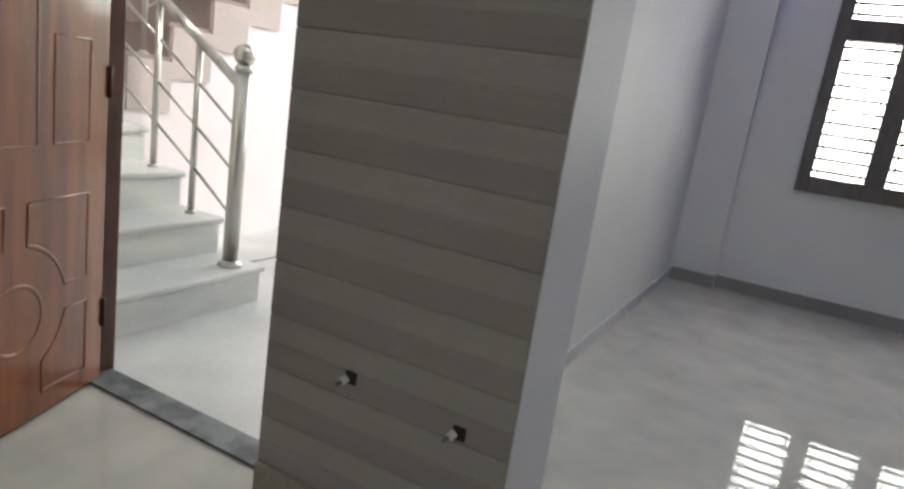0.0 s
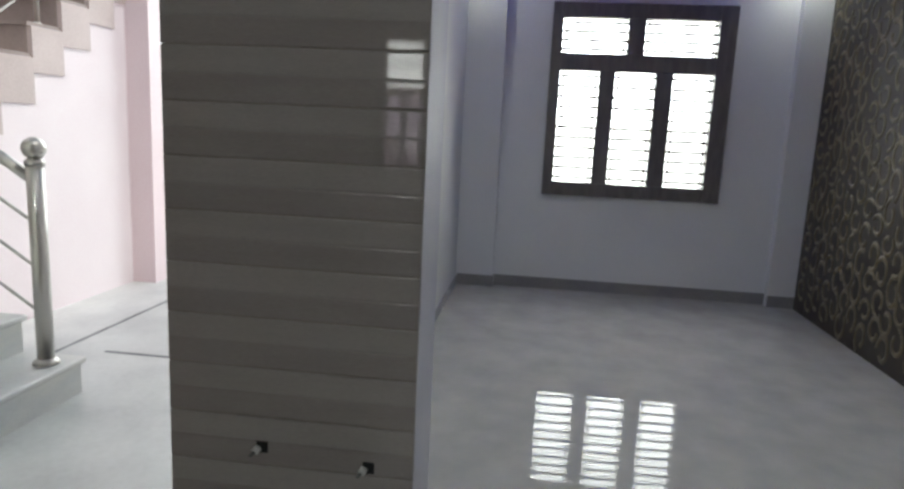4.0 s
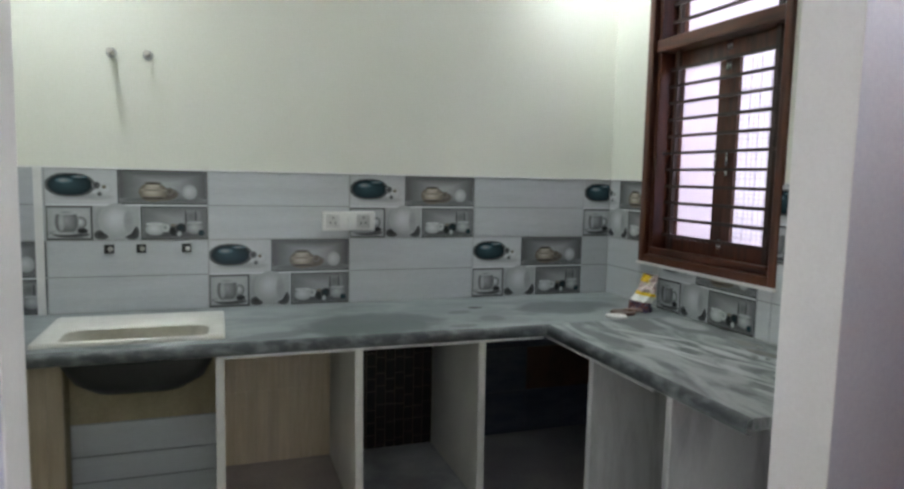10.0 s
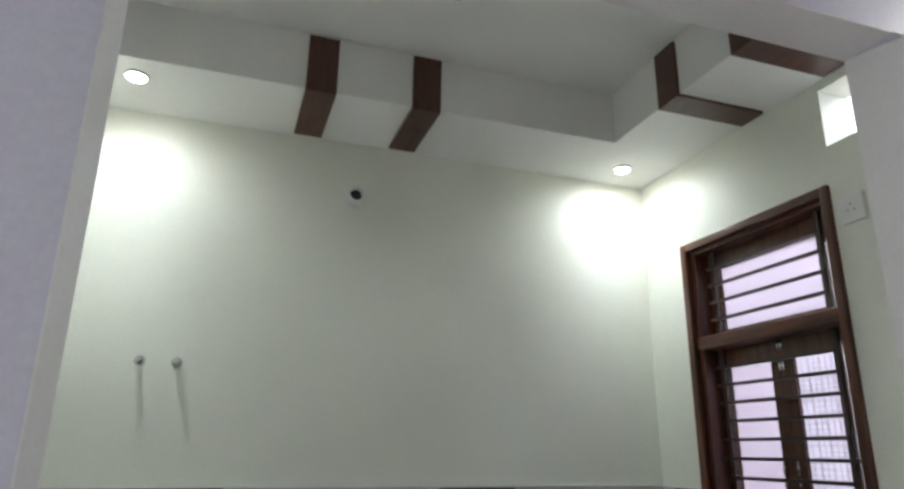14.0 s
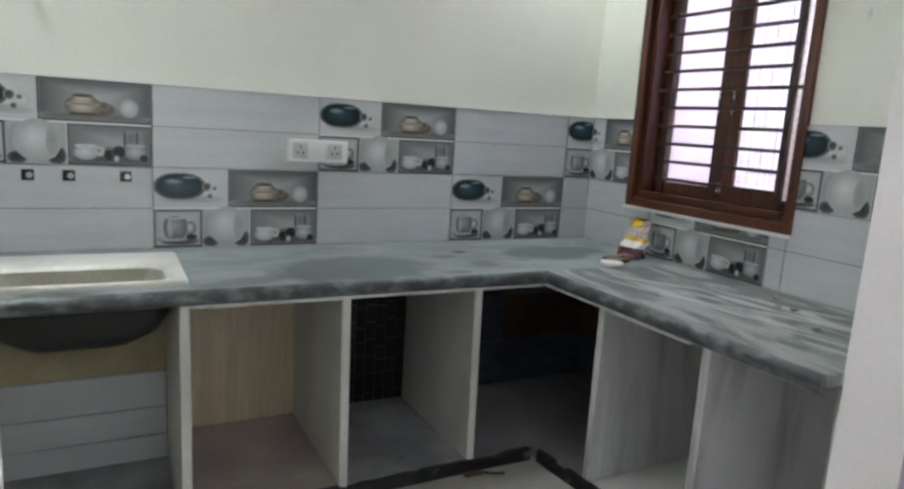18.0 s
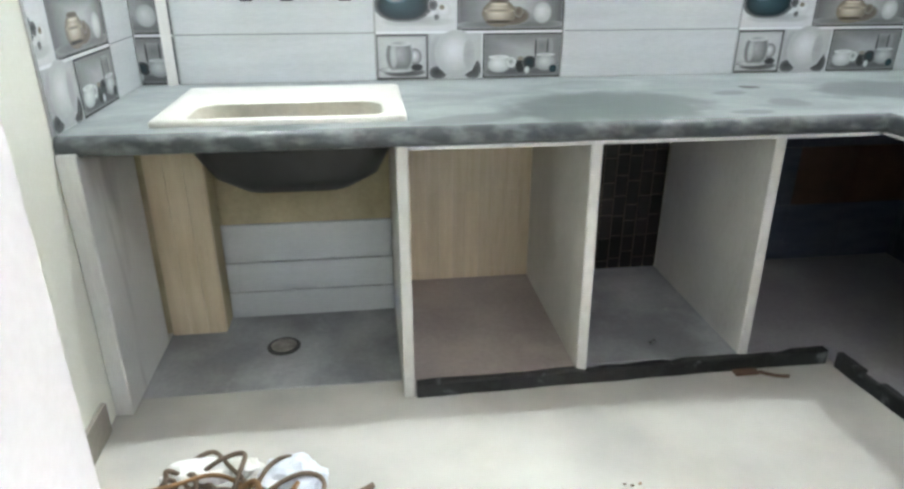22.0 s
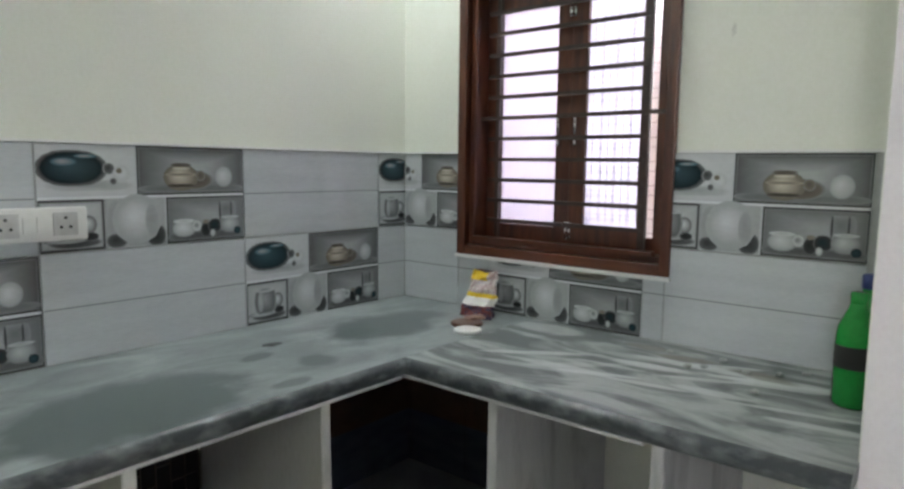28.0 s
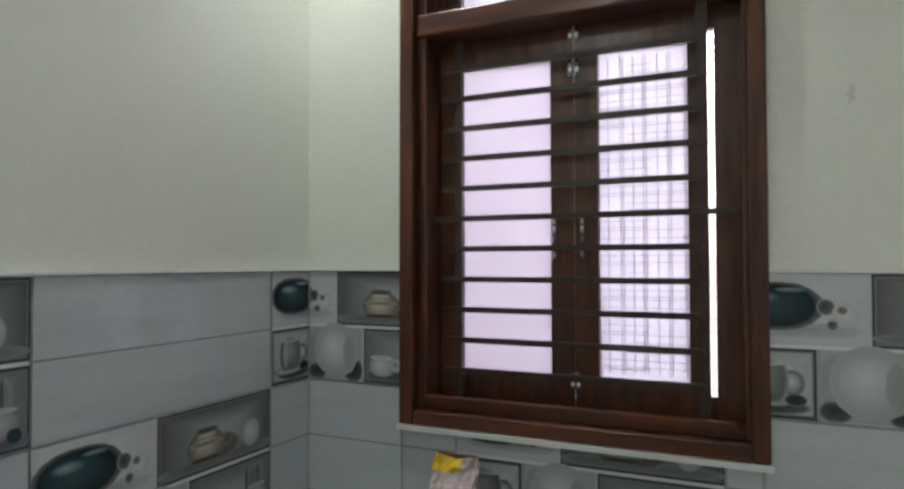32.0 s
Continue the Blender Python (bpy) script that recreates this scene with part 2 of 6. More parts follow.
blotted(COUNTER_R, (0.60, 0.62, 0.615), [((-0.35, -0.98), (0.19, 0.019), 124, 0.57), ((-0.49, -1.01), (0.14, 0.021), 103, 0.42), ((-0.43, -1.11), (0.18, 0.022), 94, 0.52), ((-0.38, -1.14), (0.17, 0.021), 131, 0.4), ((-0.32, -1.21), (0.11, 0.015), 93, 0.56), ((-0.42, -1.23), (0.11, 0.015), 110, 0.75), ((-0.25, -1.29), (0.12, 0.026), 97, 0.8), ((-0.42, -1.36), (0.12, 0.013), 98, 0.72), ((-0.16, -1.4), (0.2, 0.024), 92, 0.68), ((-0.12, -1.47), (0.13, 0.022), 118, 0.64), ((-0.27, -1.48), (0.12, 0.013), 113, 0.62), ((-0.37, -1.53), (0.1, 0.022), 92, 0.64), ((-0.18, -1.62), (0.15, 0.018), 104, 0.88), ((-0.2, -1.66), (0.13, 0.018), 105, 0.62), ((-0.15, -1.68), (0.16, 0.026), 93, 0.67), ((-0.38, -1.74), (0.16, 0.013), 101, 0.68), ((-0.45, -1.8), (0.13, 0.016), 96, 0.64)], 0.5)
blotted(COUNTER_R, (0.17, 0.15, 0.115), [((-0.10, -1.36), (0.03, 0.10), 10, 0.7), ((-0.13, -1.60), (0.035, 0.09), -12, 0.7), ((-0.05, -1.22), (0.03, 0.07), 0, 0.6)], 0.5)
COUNTER_EDGE = material("dark_polished_edge", (0.05, 0.058, 0.062), (0.20, 0.215, 0.22), rough=0.3, scale=14, stretch=(1, 1, 2), bump=0.1, low=0.45, high=0.75)
PARTITION = material("white_marble_slab", (0.62, 0.61, 0.57), (0.48, 0.475, 0.445), rough=0.4, scale=2.6, stretch=(1, 1.6, 0.6), bump=0.03, detail=9, low=0.38, high=0.75)
VEINED = material("grey_veined_slab", (0.60, 0.60, 0.59), (0.25, 0.25, 0.255), rough=0.4, scale=2.2, stretch=(2.6, 2.6, 0.45), bump=0.03, detail=10, low=0.50, high=0.74, swirl=0.8)
PLINTH = material("black_granite", (0.008, 0.0085, 0.009), (0.03, 0.032, 0.032), rough=0.5, scale=20, low=0.45, high=0.8, bump=0.3, patch=((0.16, 0.17, 0.17), 14.0, 0.62, 0.75))
GROUT = material("grey_grout", (0.42, 0.43, 0.42), rough=0.8)
TILE = material("pale_grey_tile", (0.545, 0.572, 0.588), (0.50, 0.527, 0.543), rough=0.06, scale=2.5, stretch=(1.0, 1.0, 9.0), bump=0.004, fine=40, vary=0.03)
PRINT = bpy.data.materials.new("tile_print")
PRINT.use_nodes = True
pn = PRINT.node_tree
ink, speck, press = pn.nodes.new("ShaderNodeAttribute"), pn.nodes.new("ShaderNodeTexNoise"), pn.nodes.new("ShaderNodeMix")
ink.attribute_name, press.data_type, press.blend_type = "ink", "RGBA", "OVERLAY"
press.inputs["Factor"].default_value, speck.inputs["Scale"].default_value, speck.inputs["Detail"].default_value = 0.12, 26, 5
pn.links.new(ink.outputs["Color"], press.inputs["A"])
pn.links.new(speck.outputs["Fac"], press.inputs["B"])
pn.links.new(press.outputs["Result"], pn.nodes["Principled BSDF"].inputs["Base Color"])
pn.nodes["Principled BSDF"].inputs["Roughness"].default_value = 0.08
JOINT = material("brown_grey_joint_filler", (0.33, 0.295, 0.255), (0.29, 0.26, 0.225), rough=0.5, scale=8)
PIC_GREY = material("print_grey", (0.085, 0.09, 0.09), (0.22, 0.225, 0.22), rough=0.12, scale=5, bump=0, low=0.3, high=0.7)
PIC_PALE = material("print_pale_grey", (0.20, 0.205, 0.20), (0.38, 0.385, 0.38), rough=0.12, scale=7, bump=0)
PIC_CUP = material("print_cup_white", (0.66, 0.66, 0.65), (0.46, 0.46, 0.45), rough=0.12, scale=9, bump=0)
STRIPE_A = material("stripe_light", (0.455, 0.42, 0.40), (0.425, 0.392, 0.372), rough=0.035, spec=0.36, scale=2, stretch=(1, 1, 10), bump=0.008, vary=0.04)
STRIPE_B = material("stripe_dark", (0.395, 0.36, 0.34), (0.365, 0.33, 0.312), rough=0.035, spec=0.36, scale=2, stretch=(1, 1, 10), bump=0.008, vary=0.04)
WOOD = material("red_brown_wood", (0.115, 0.033, 0.013), (0.05, 0.014, 0.007), rough=0.3, scale=5, stretch=(6, 6, 0.7), bump=0.05, fine=50, coat=0.2)
WOOD_H = material("red_brown_wood_rail", (0.115, 0.033, 0.013), (0.05, 0.014, 0.007), rough=0.3, scale=5, stretch=(6, 0.7, 6), bump=0.05, fine=50, coat=0.2)
FRAME_WOOD = material("dark_door_frame_wood", (0.11, 0.034, 0.016), (0.06, 0.018, 0.009), rough=0.3, scale=5, stretch=(6, 6, 0.7), bump=0.05, fine=50, coat=0.1)
PLATE_STEEL = material("dark_brushed_plate", (0.16, 0.155, 0.15), (0.10, 0.098, 0.096), rough=0.32, metal=1.0, scale=8, stretch=(6, 6, 0.6), bump=0.02)
DOOR_WOOD = material("door_wood", (0.29, 0.076, 0.016), (0.16, 0.039, 0.009), rough=0.3, scale=3.2, stretch=(5, 5, 0.55), bump=0.006, fine=45, coat=0.85, spec=0.25, swirl=0.5)
DOOR_WOOD.node_tree.nodes["Principled BSDF"].inputs["Coat IOR"].default_value = 1.6
DOOR_WOOD.node_tree.nodes["Principled BSDF"].inputs["Coat Roughness"].default_value = 0.10
BEAM_WOOD = material("dark_laminate", (0.10, 0.035, 0.02), (0.06, 0.02, 0.012), rough=0.35, scale=6, stretch=(6, 1, 1), bump=0.03)
# Dark frame lightened to grey: the window's veiling glare is in the colour.
GLARE_FRAME = material("glare_greyed_frame", (0.18, 0.162, 0.152), (0.13, 0.118, 0.11), rough=0.4, scale=6, stretch=(1, 4, 1))
FILM = material("grey_film_line", (0.32, 0.30, 0.33), (0.42, 0.40, 0.43), rough=0.5, scale=30, bump=0)
BAR = material("dark_bar_paint", (0.035, 0.018, 0.014), (0.05, 0.028, 0.02), rough=0.4, scale=20)
STEEL = material("brushed_steel", (0.60, 0.57, 0.53), (0.50, 0.48, 0.45), rough=0.33, metal=1.0, scale=30, stretch=(1, 1, 0.2), bump=0.01)
CHROME = material("chrome", (0.75, 0.75, 0.75), rough=0.12, metal=1.0, bump=0)
PLASTIC = material("white_plastic", (0.78, 0.78, 0.76), (0.72, 0.72, 0.70), rough=0.3, scale=8, bump=0.02)
SINK = material("cream_sink", (0.64, 0.63, 0.58), (0.54, 0.53, 0.485), rough=0.3, scale=5, bump=0.02)
# Bowl is the rim's cream darkened: the shade inside is in the colour.
SINK_IN = material("shaded_sink_bowl", (0.50, 0.48, 0.41), (0.42, 0.405, 0.345), rough=0.35, scale=5, bump=0.02)
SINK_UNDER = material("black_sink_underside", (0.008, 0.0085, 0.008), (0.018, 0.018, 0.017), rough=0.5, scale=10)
WOODLOOK = material("wood_look_tile", (0.64, 0.54, 0.39), (0.56, 0.46, 0.31), rough=0.3, scale=5, stretch=(9, 9, 0.8), vary=0.06)
PLASTER = material("ochre_plaster", (0.46, 0.40, 0.26), (0.38, 0.33, 0.21), rough=0.8, scale=5, bump=0.3)
MORTAR = material("dark_mortar", (0.10, 0.07, 0.035), (0.05, 0.035, 0.02), rough=0.8)
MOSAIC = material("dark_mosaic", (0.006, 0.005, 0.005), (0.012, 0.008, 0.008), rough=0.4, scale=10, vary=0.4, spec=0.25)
SLATE = material("blue_slate", (0.04, 0.05, 0.078), (0.075, 0.088, 0.12), rough=0.4, scale=7, stretch=(1, 1, 3), vary=0.2)
DUSTY_STONE = material("dusty_grey_stone", (0.21, 0.216, 0.225), (0.40, 0.405, 0.41), rough=0.5, scale=4, bump=0.05, detail=9, low=0.4, high=0.68, patch=((0.50, 0.51, 0.51), 6.0, 0.62, 0.80))
SLATE_FLOOR = material("dark_base_stone", (0.24, 0.23, 0.24), (0.32, 0.31, 0.31), rough=0.4, scale=4)
RUST = material("rust_tile", (0.10, 0.052, 0.028), (0.055, 0.03, 0.018), rough=0.4, scale=7, vary=0.2)
PAPER = material("printed_wallpaper", (0.055, 0.045, 0.032), (0.035, 0.028, 0.02), rough=0.45, scale=5)
PAPER_GOLD = material("wallpaper_relief", (0.24, 0.20, 0.13), (0.12, 0.095, 0.06), rough=0.28, scale=8)
ORANGE = material("orange_paint", (0.92, 0.42, 0.006), (0.84, 0.38, 0.01), rough=0.6, scale=2, spec=0.15)
LED_BLUE = glowing("blue_cove_glow", (0.03, 0.05, 1.0), 0.58)
LAMP_GLOW = glowing("lamp_face", (1, 0.97, 0.88), 30)
GLASS_PINK = bpy.data.materials.new("frosted_pane")
GLASS_PINK.use_nodes = True
gn = GLASS_PINK.node_tree
veil, gloss, blend = gn.nodes.new("ShaderNodeBsdfTranslucent"), gn.nodes.new("ShaderNodeBsdfGlossy"), gn.nodes.new("ShaderNodeMixShader")
veil.inputs["Color"].default_value, gloss.inputs["Roughness"].default_value, blend.inputs["Fac"].default_value = (0.565, 0.525, 0.575, 1), 0.25, 0.06
gn.links.new(veil.outputs["BSDF"], blend.inputs[1])
gn.links.new(gloss.outputs["BSDF"], blend.inputs[2])
gn.links.new(blend.outputs["Shader"], gn.nodes["Material Output"].inputs["Surface"])
GLASS_WHITE = GLASS_PINK.copy()
GLASS_WHITE.name = "white_frosted_pane"
GLASS_WHITE.node_tree.nodes["Translucent BSDF"].inputs["Color"].default_value = (0.62, 0.59, 0.645, 1)
GLASS_SLIT = frosted("bright_slit_pane", (1, 0.98, 1), 0.35)
CLEAR = frosted("clear_pane", (1, 1, 1), 0.02)
ROPE_DARK = material("dark_rope", (0.15, 0.11, 0.075), (0.09, 0.065, 0.045), rough=0.9, scale=30, fine=200, bump=0.6)
ROPE = material("jute_rope", (0.32, 0.19, 0.085), (0.18, 0.10, 0.045), rough=0.9, scale=30, fine=200, bump=0.6)
TORN = material("faded_paper", (0.38, 0.385, 0.33), (0.30, 0.30, 0.25), rough=0.8, scale=14)
SMUDGE = material("grey_smudge", (0.60, 0.60, 0.54), (0.66, 0.66, 0.60), rough=0.7, scale=20)
YELLOW = material("yellow_print", (0.75, 0.52, 0.02), (0.65, 0.42, 0.01), rough=0.4, scale=6)
GREEN = material("green_bottle", (0.015, 0.28, 0.045), (0.01, 0.22, 0.03), rough=0.25, scale=6, bump=0)
NAVY = material("blue_cap", (0.02, 0.04, 0.16), rough=0.35)
PLANK = material("raw_plank", (0.34, 0.21, 0.12), (0.24, 0.14, 0.08), rough=0.7, scale=5, stretch=(1.2, 8, 8), bump=0.2)
METAL_WHITE = material("white_sheet_metal", (0.62, 0.66, 0.72), (0.56, 0.60, 0.66), rough=0.4, scale=4, bump=0.02)
BLACK = material("black_paint", (0.012, 0.012, 0.012), rough=0.5)
RUBBER = material("dark_rubber", (0.03, 0.03, 0.03), rough=0.7)
DUST = material("pale_dust", (0.48, 0.49, 0.47), (0.36, 0.38, 0.37), rough=0.9, scale=10, bump=0.3)
GATE = material("beige_gate_sheet", (0.50, 0.46, 0.36), (0.44, 0.40, 0.31), rough=0.5, scale=3)
GROUND = material("concrete_ground", (0.34, 0.33, 0.31), (0.27, 0.265, 0.25), rough=0.9, scale=1.5, bump=0.3)


# ---- makers ----
def box(bm, x0, x1, y0, y1, z0, z1, slot=0):
    """A box between two corners, added to a bmesh."""
    v = [bm.verts.new((x, y, z)) for z in (z0, z1) for x, y in ((x0, y0), (x1, y0), (x1, y1), (x0, y1))]
    for ring in ((3, 2, 1, 0), (4, 5, 6, 7), (0, 1, 5, 4), (1, 2, 6, 5), (2, 3, 7, 6), (3, 0, 4, 7)):
        bm.faces.new([v[i] for i in ring]).material_index = slot
    return v


def boxes(*rows):
    bm = bmesh.new()
    for row in rows:
        box(bm, *row)
    return bm


def soften(bm, width, segments=2):
    bmesh.ops.bevel(bm, geom=bm.edges[:], offset=width, segments=segments, affect="EDGES", profile=0.5)
    return bm


def tube(bm, a, b, r, sides=12, slot=0, r2=None):
    """A round bar from a to b."""
    a, b = Vector(a), Vector(b)
    turn = (b - a).to_track_quat("Z", "Y")
    r2 = r if r2 is None else r2
    rings = []
    for p, q in ((a, r), (b, r2)):
        rings.append([bm.verts.new(p + turn @ Vector((q * math.cos(k * math.tau / sides), q * math.sin(k * math.tau / sides), 0))) for k in range(sides)])
    for k in range(sides):
        f = bm.faces.new((rings[0][k], rings[0][(k + 1) % sides], rings[1][(k + 1) % sides], rings[1][k]))
        f.material_index, f.smooth = slot, True
    bm.faces.new(rings[0][::-1]).material_index = slot
    bm.faces.new(rings[1]).material_index = slot
    return bm


def lathe(bm, profile, centre, sides=24, slot=0):
    """A turned body from (radius, height) pairs."""
    cx, cy, cz = centre
    rings = [[bm.verts.new((cx + r * math.cos(k * math.tau / sides), cy + r * math.sin(k * math.tau / sides), cz + h)) for k in range(sides)] for r, h in profile]
    for low, top in zip(rings, rings[1:]):
        for k in range(sides):
            f = bm.faces.new((low[k], low[(k + 1) % sides], top[(k + 1) % sides], top[k]))
            f.material_index, f.smooth = slot, True
    bm.faces.new(rings[0][::-1]).material_index = slot
    bm.faces.new(rings[-1]).material_index = slot
    return bm


def mesh_of(name, bm, materials):
    data = bpy.data.meshes.new(name)
    bm.to_mesh(data)
    bm.free()
    for m in materials if isinstance(materials, (list, tuple)) else [materials]:
        data.materials.append(m)
    return data


def part(name, bm, materials, parent=None, label=""):
    ob = new(name, mesh_of(name, bm, materials))
    if parent:
        ob.parent = parent
        ob.matrix_parent_inverse = parent.matrix_world.inverted() if parent.type != "EMPTY" else Matrix.Translation(-parent.location)
    return tagged(ob, label)


def thing(name, at, label, category, group="", kind=""):
    ob = new(name)
    ob.location, ob.empty_display_size = at, 0.1
    return tagged(ob, label, category, group, kind)


def structure(name, bm, materials, label, category):
    return tagged(part(name, bm, materials), label, category, "", "structure")


def bent(name, points, radius, mat, parent=None, label="", closed=False, smooth=True):
    """A round cord or rod through the given points."""
    data = bpy.data.curves.new(name, "CURVE")
    data.dimensions, data.bevel_depth, data.bevel_resolution, data.resolution_u = "3D", radius, 2, 6
    line = data.splines.new("NURBS" if smooth else "POLY")
    line.points.add(len(points) - 1)
    for p, co in zip(line.points, points):
        p.co = (*co, 1)
    line.use_endpoint_u, line.use_cyclic_u = not closed, closed
    line.order_u = 3
    data.materials.append(mat)
    ob = new(name, data)
    if parent:
        ob.parent = parent
        ob.matrix_parent_inverse = Matrix.Translation(-parent.location)
    return tagged(ob, label)


def prism(outline, z0, z1):
    """An upright solid on a plan outline."""
    bm = bmesh.new()
    low, top = [[bm.verts.new((x, y, z)) for x, y in outline] for z in (z0, z1)]
    bm.faces.new(low[::-1])
    bm.faces.new(top)
    for k in range(len(low)):
        bm.faces.new((low[k], low[(k + 1) % len(low)], top[(k + 1) % len(low)], top[k]))
    bmesh.ops.recalc_face_normals(bm, faces=bm.faces[:])
    return bm


# ---- structure ----
XW, XL, CT = 0.06, -2.89, 0.806  # window wall, left kitchen wall, counter top
TOP = 3.5
YI = -1.905  # kitchen side of the wall with the opening

structure("floor", boxes((-4.65, 4.35, -6.6, 0.15, -0.12, 0.0)), FLOOR, "polished cream-grey vitrified tile floor with soft veining", "floor")
structure("ground", boxes((-80, 80, -80, 80, -0.3, -0.16)), GROUND, "pale concrete ground outside the house", "ground")
entry = structure("entry_floor", boxes((0.085, 4.9, -3.35, 0.15, 0.0, 0.006)), ENTRY, "dusty pale marble floor of the entry passage", "floor")
for row in ((1.62, 1.645, -3.3, -1.65), (1.2, 4.8, -1.40, -1.378), (3.0, 3.022, -3.3, -1.40)):
    part("inlay_strip", boxes((*row, 0.006, 0.008)), DARK_GRANITE, entry, "dark inlaid stone strip")

wall_kitchen_back = structure("wall_kitchen_back", boxes((-3.0, XW + 0.16, 0.0, 0.15, 0, TOP)), CREAM, "cream painted kitchen wall above a tiled backsplash", "wall")
wall_kitchen_window = structure("wall_kitchen_window", boxes(
    (XW, XW + 0.16, -1.222, 0, 0, 1.04), (XW, XW + 0.16, -0.322, 0, 1.04, 2.63), (XW, XW + 0.16, -1.30, -1.222, 0, 2.63), (XW, XW + 0.037, -2.03, -1.30, 0, 2.58), (XW, XW + 0.16, -2.03, -1.30, 2.58, 2.63),
    (XW, XW + 0.16, -1.255, 0, 2.63, TOP), (XW, XW + 0.16, -2.03, -1.255, 2.63, 2.80), (XW, XW + 0.16, -2.03, -1.80, 2.80, 3.05), (XW, XW + 0.16, -2.03, -1.255, 3.05, TOP)),
    CREAM, "cream painted kitchen wall with a barred window and a vent", "wall")
wall_kitchen_left = structure("wall_kitchen_left", boxes((XL - 0.15, XL, YI, 0, 0, TOP)), CREAM, "cream painted side wall of the kitchen", "wall")
wall_opening = structure("wall_kitchen_opening", boxes((-4.5, -2.392, -2.05, YI, 0, TOP)), LILAC, "lilac-white wall with the wide kitchen opening", "wall")
part("pier", prism([(-0.55, -2.05), (XW, -2.05), (XW, YI), (-0.60, YI)], 0, TOP), LILAC, wall_opening)
part("lintel", prism([(-2.392, -2.05), (-0.55, -2.05), (-0.60, YI), (-2.392, YI)], 2.66, TOP), LILAC, wall_opening)
opening_lining = structure("opening_lining", boxes((-2.392, -2.3885, -2.0495, YI - 0.0005, 0.095, 2.66)), REVEAL, "pale painted reveals of the kitchen opening", "wall")
part("lintel_face", boxes((-2.3885, -0.6035, -2.0495, YI - 0.0005, 2.6565, 2.66)), REVEAL, opening_lining)
part("pier_face", prism([(-0.55, -2.0495), (-0.60, YI - 0.0005), (-0.6035, YI - 0.0005), (-0.5535, -2.0495)], 0.095, 2.66), REVEAL, opening_lining)
structure("opening_inner_face", boxes((XL, -2.392, YI, YI + 0.003, 0.095, 3.09), (-2.392, -0.60, YI, YI + 0.003, 2.66, 3.09), (-0.60, XW, YI, YI + 0.003, CT, 3.09)), CREAM, "cream painted kitchen face of the wall with the opening", "wall")
wall_door = structure("wall_door", boxes((0.0, 0.16, -3.075, -2.03, 2.57, TOP)), LILAC, "painted wall above the entrance door", "wall")
wall_striped = structure("wall_striped", boxes((-0.1, 0.2, -3.81, -3.075, 0, TOP)), LILAC, "painted pier with brown-grey striped tile cladding", "wall")
structure("wall_room_left", boxes((0.16, 4.15, -3.43, -3.32, 0, TOP)), WHITE, "white side wall of the front room", "wall")
structure("wall_room_window", boxes((4.15, 4.35, -4.16, -3.35, 0, TOP), (4.15, 4.35, -6.6, -5.66, 0, TOP), (4.15, 4.35, -5.66, -4.16, 0, 0.87), (4.15, 4.35, -5.66, -4.16, 2.49, TOP)), WHITE, "white wall with a wide barred window", "wall")
structure("column_left", boxes((4.07, 4.15, -3.765, -3.43, 0, 3.2)), WHITE, "white square column in the room corner", "column")
structure("column_right", boxes((4.07, 4.15, -6.38, -6.15, 0, 3.2)), WHITE, "white square column beside the patterned wall", "column")
wall_papered = structure("wall_papered", boxes((-4.65, 4.35, -6.6, -6.38, 0, TOP)), WHITE, "long white wall with a dark patterned panel", "wall")
structure("wall_hall_back", boxes((-4.65, -4.5, -6.6, -3.07, 0, TOP), (-4.65, -4.5, -2.63, -2.05, 0, TOP), (-4.65, -4.5, -3.07, -2.63, 0, 0.98), (-4.65, -4.5, -3.07, -2.63, 2.2, TOP)), LILAC, "lilac-white back wall of the hall with a window", "wall")
structure("wall_stair_back", boxes((XW + 0.16, 4.9, 0.15, 0.3, 0, 5.5)), PINK, "pink wall behind the upper stair flight", "wall")
structure("wall_above_door", boxes((0.0, 0.195, -3.35, 0.15, TOP, 3.7), (0.2, 4.35, -3.5, -3.35, TOP, 3.6)), PINK, "pink outer wall above the entrance", "wall")

# kitchen ceiling: soffit ring round a raised tray
structure("ceiling_kitchen", boxes(
    (XL, XW, -0.476, 0, 3.09, 3.36), (XL, XW, YI, -1.72, 3.09, 3.36), (XL, -2.8, -1.72, -0.476, 3.09, 3.36), (-0.414, XW, -1.72, -0.476, 3.09, 3.36),
    (XL - 0.15, XW + 0.16, YI, 0.15, 3.36, 3.5)), CEILING_PAINT, "white gypsum tray ceiling of the kitchen", "ceiling")
structure("ceiling_hall", boxes((-4.65, 0.2, -6.6, -2.05, 2.9, 3.5)), WHITE, "white gypsum ceiling of the hall", "ceiling")
structure("ceiling_room", boxes(
    (0.2, 4.35, -3.82, -3.35, 2.9, 3.5), (0.2, 4.35, -6.6, -5.87, 2.9, 3.5), (3.98, 4.35, -5.87, -3.82, 2.9, 3.5), (0.2, 0.8, -5.87, -3.82, 2.9, 3.5),
    (0.8, 3.98, -5.87, -3.82, 3.15, 3.5)), WHITE, "white gypsum ceiling ring with a coloured tray", "ceiling")
tray = thing("ceiling_tray_panel", (2.3, -4.9, 2.98), "orange hanging ceiling panel glowing blue round its edges", "ceiling panel")
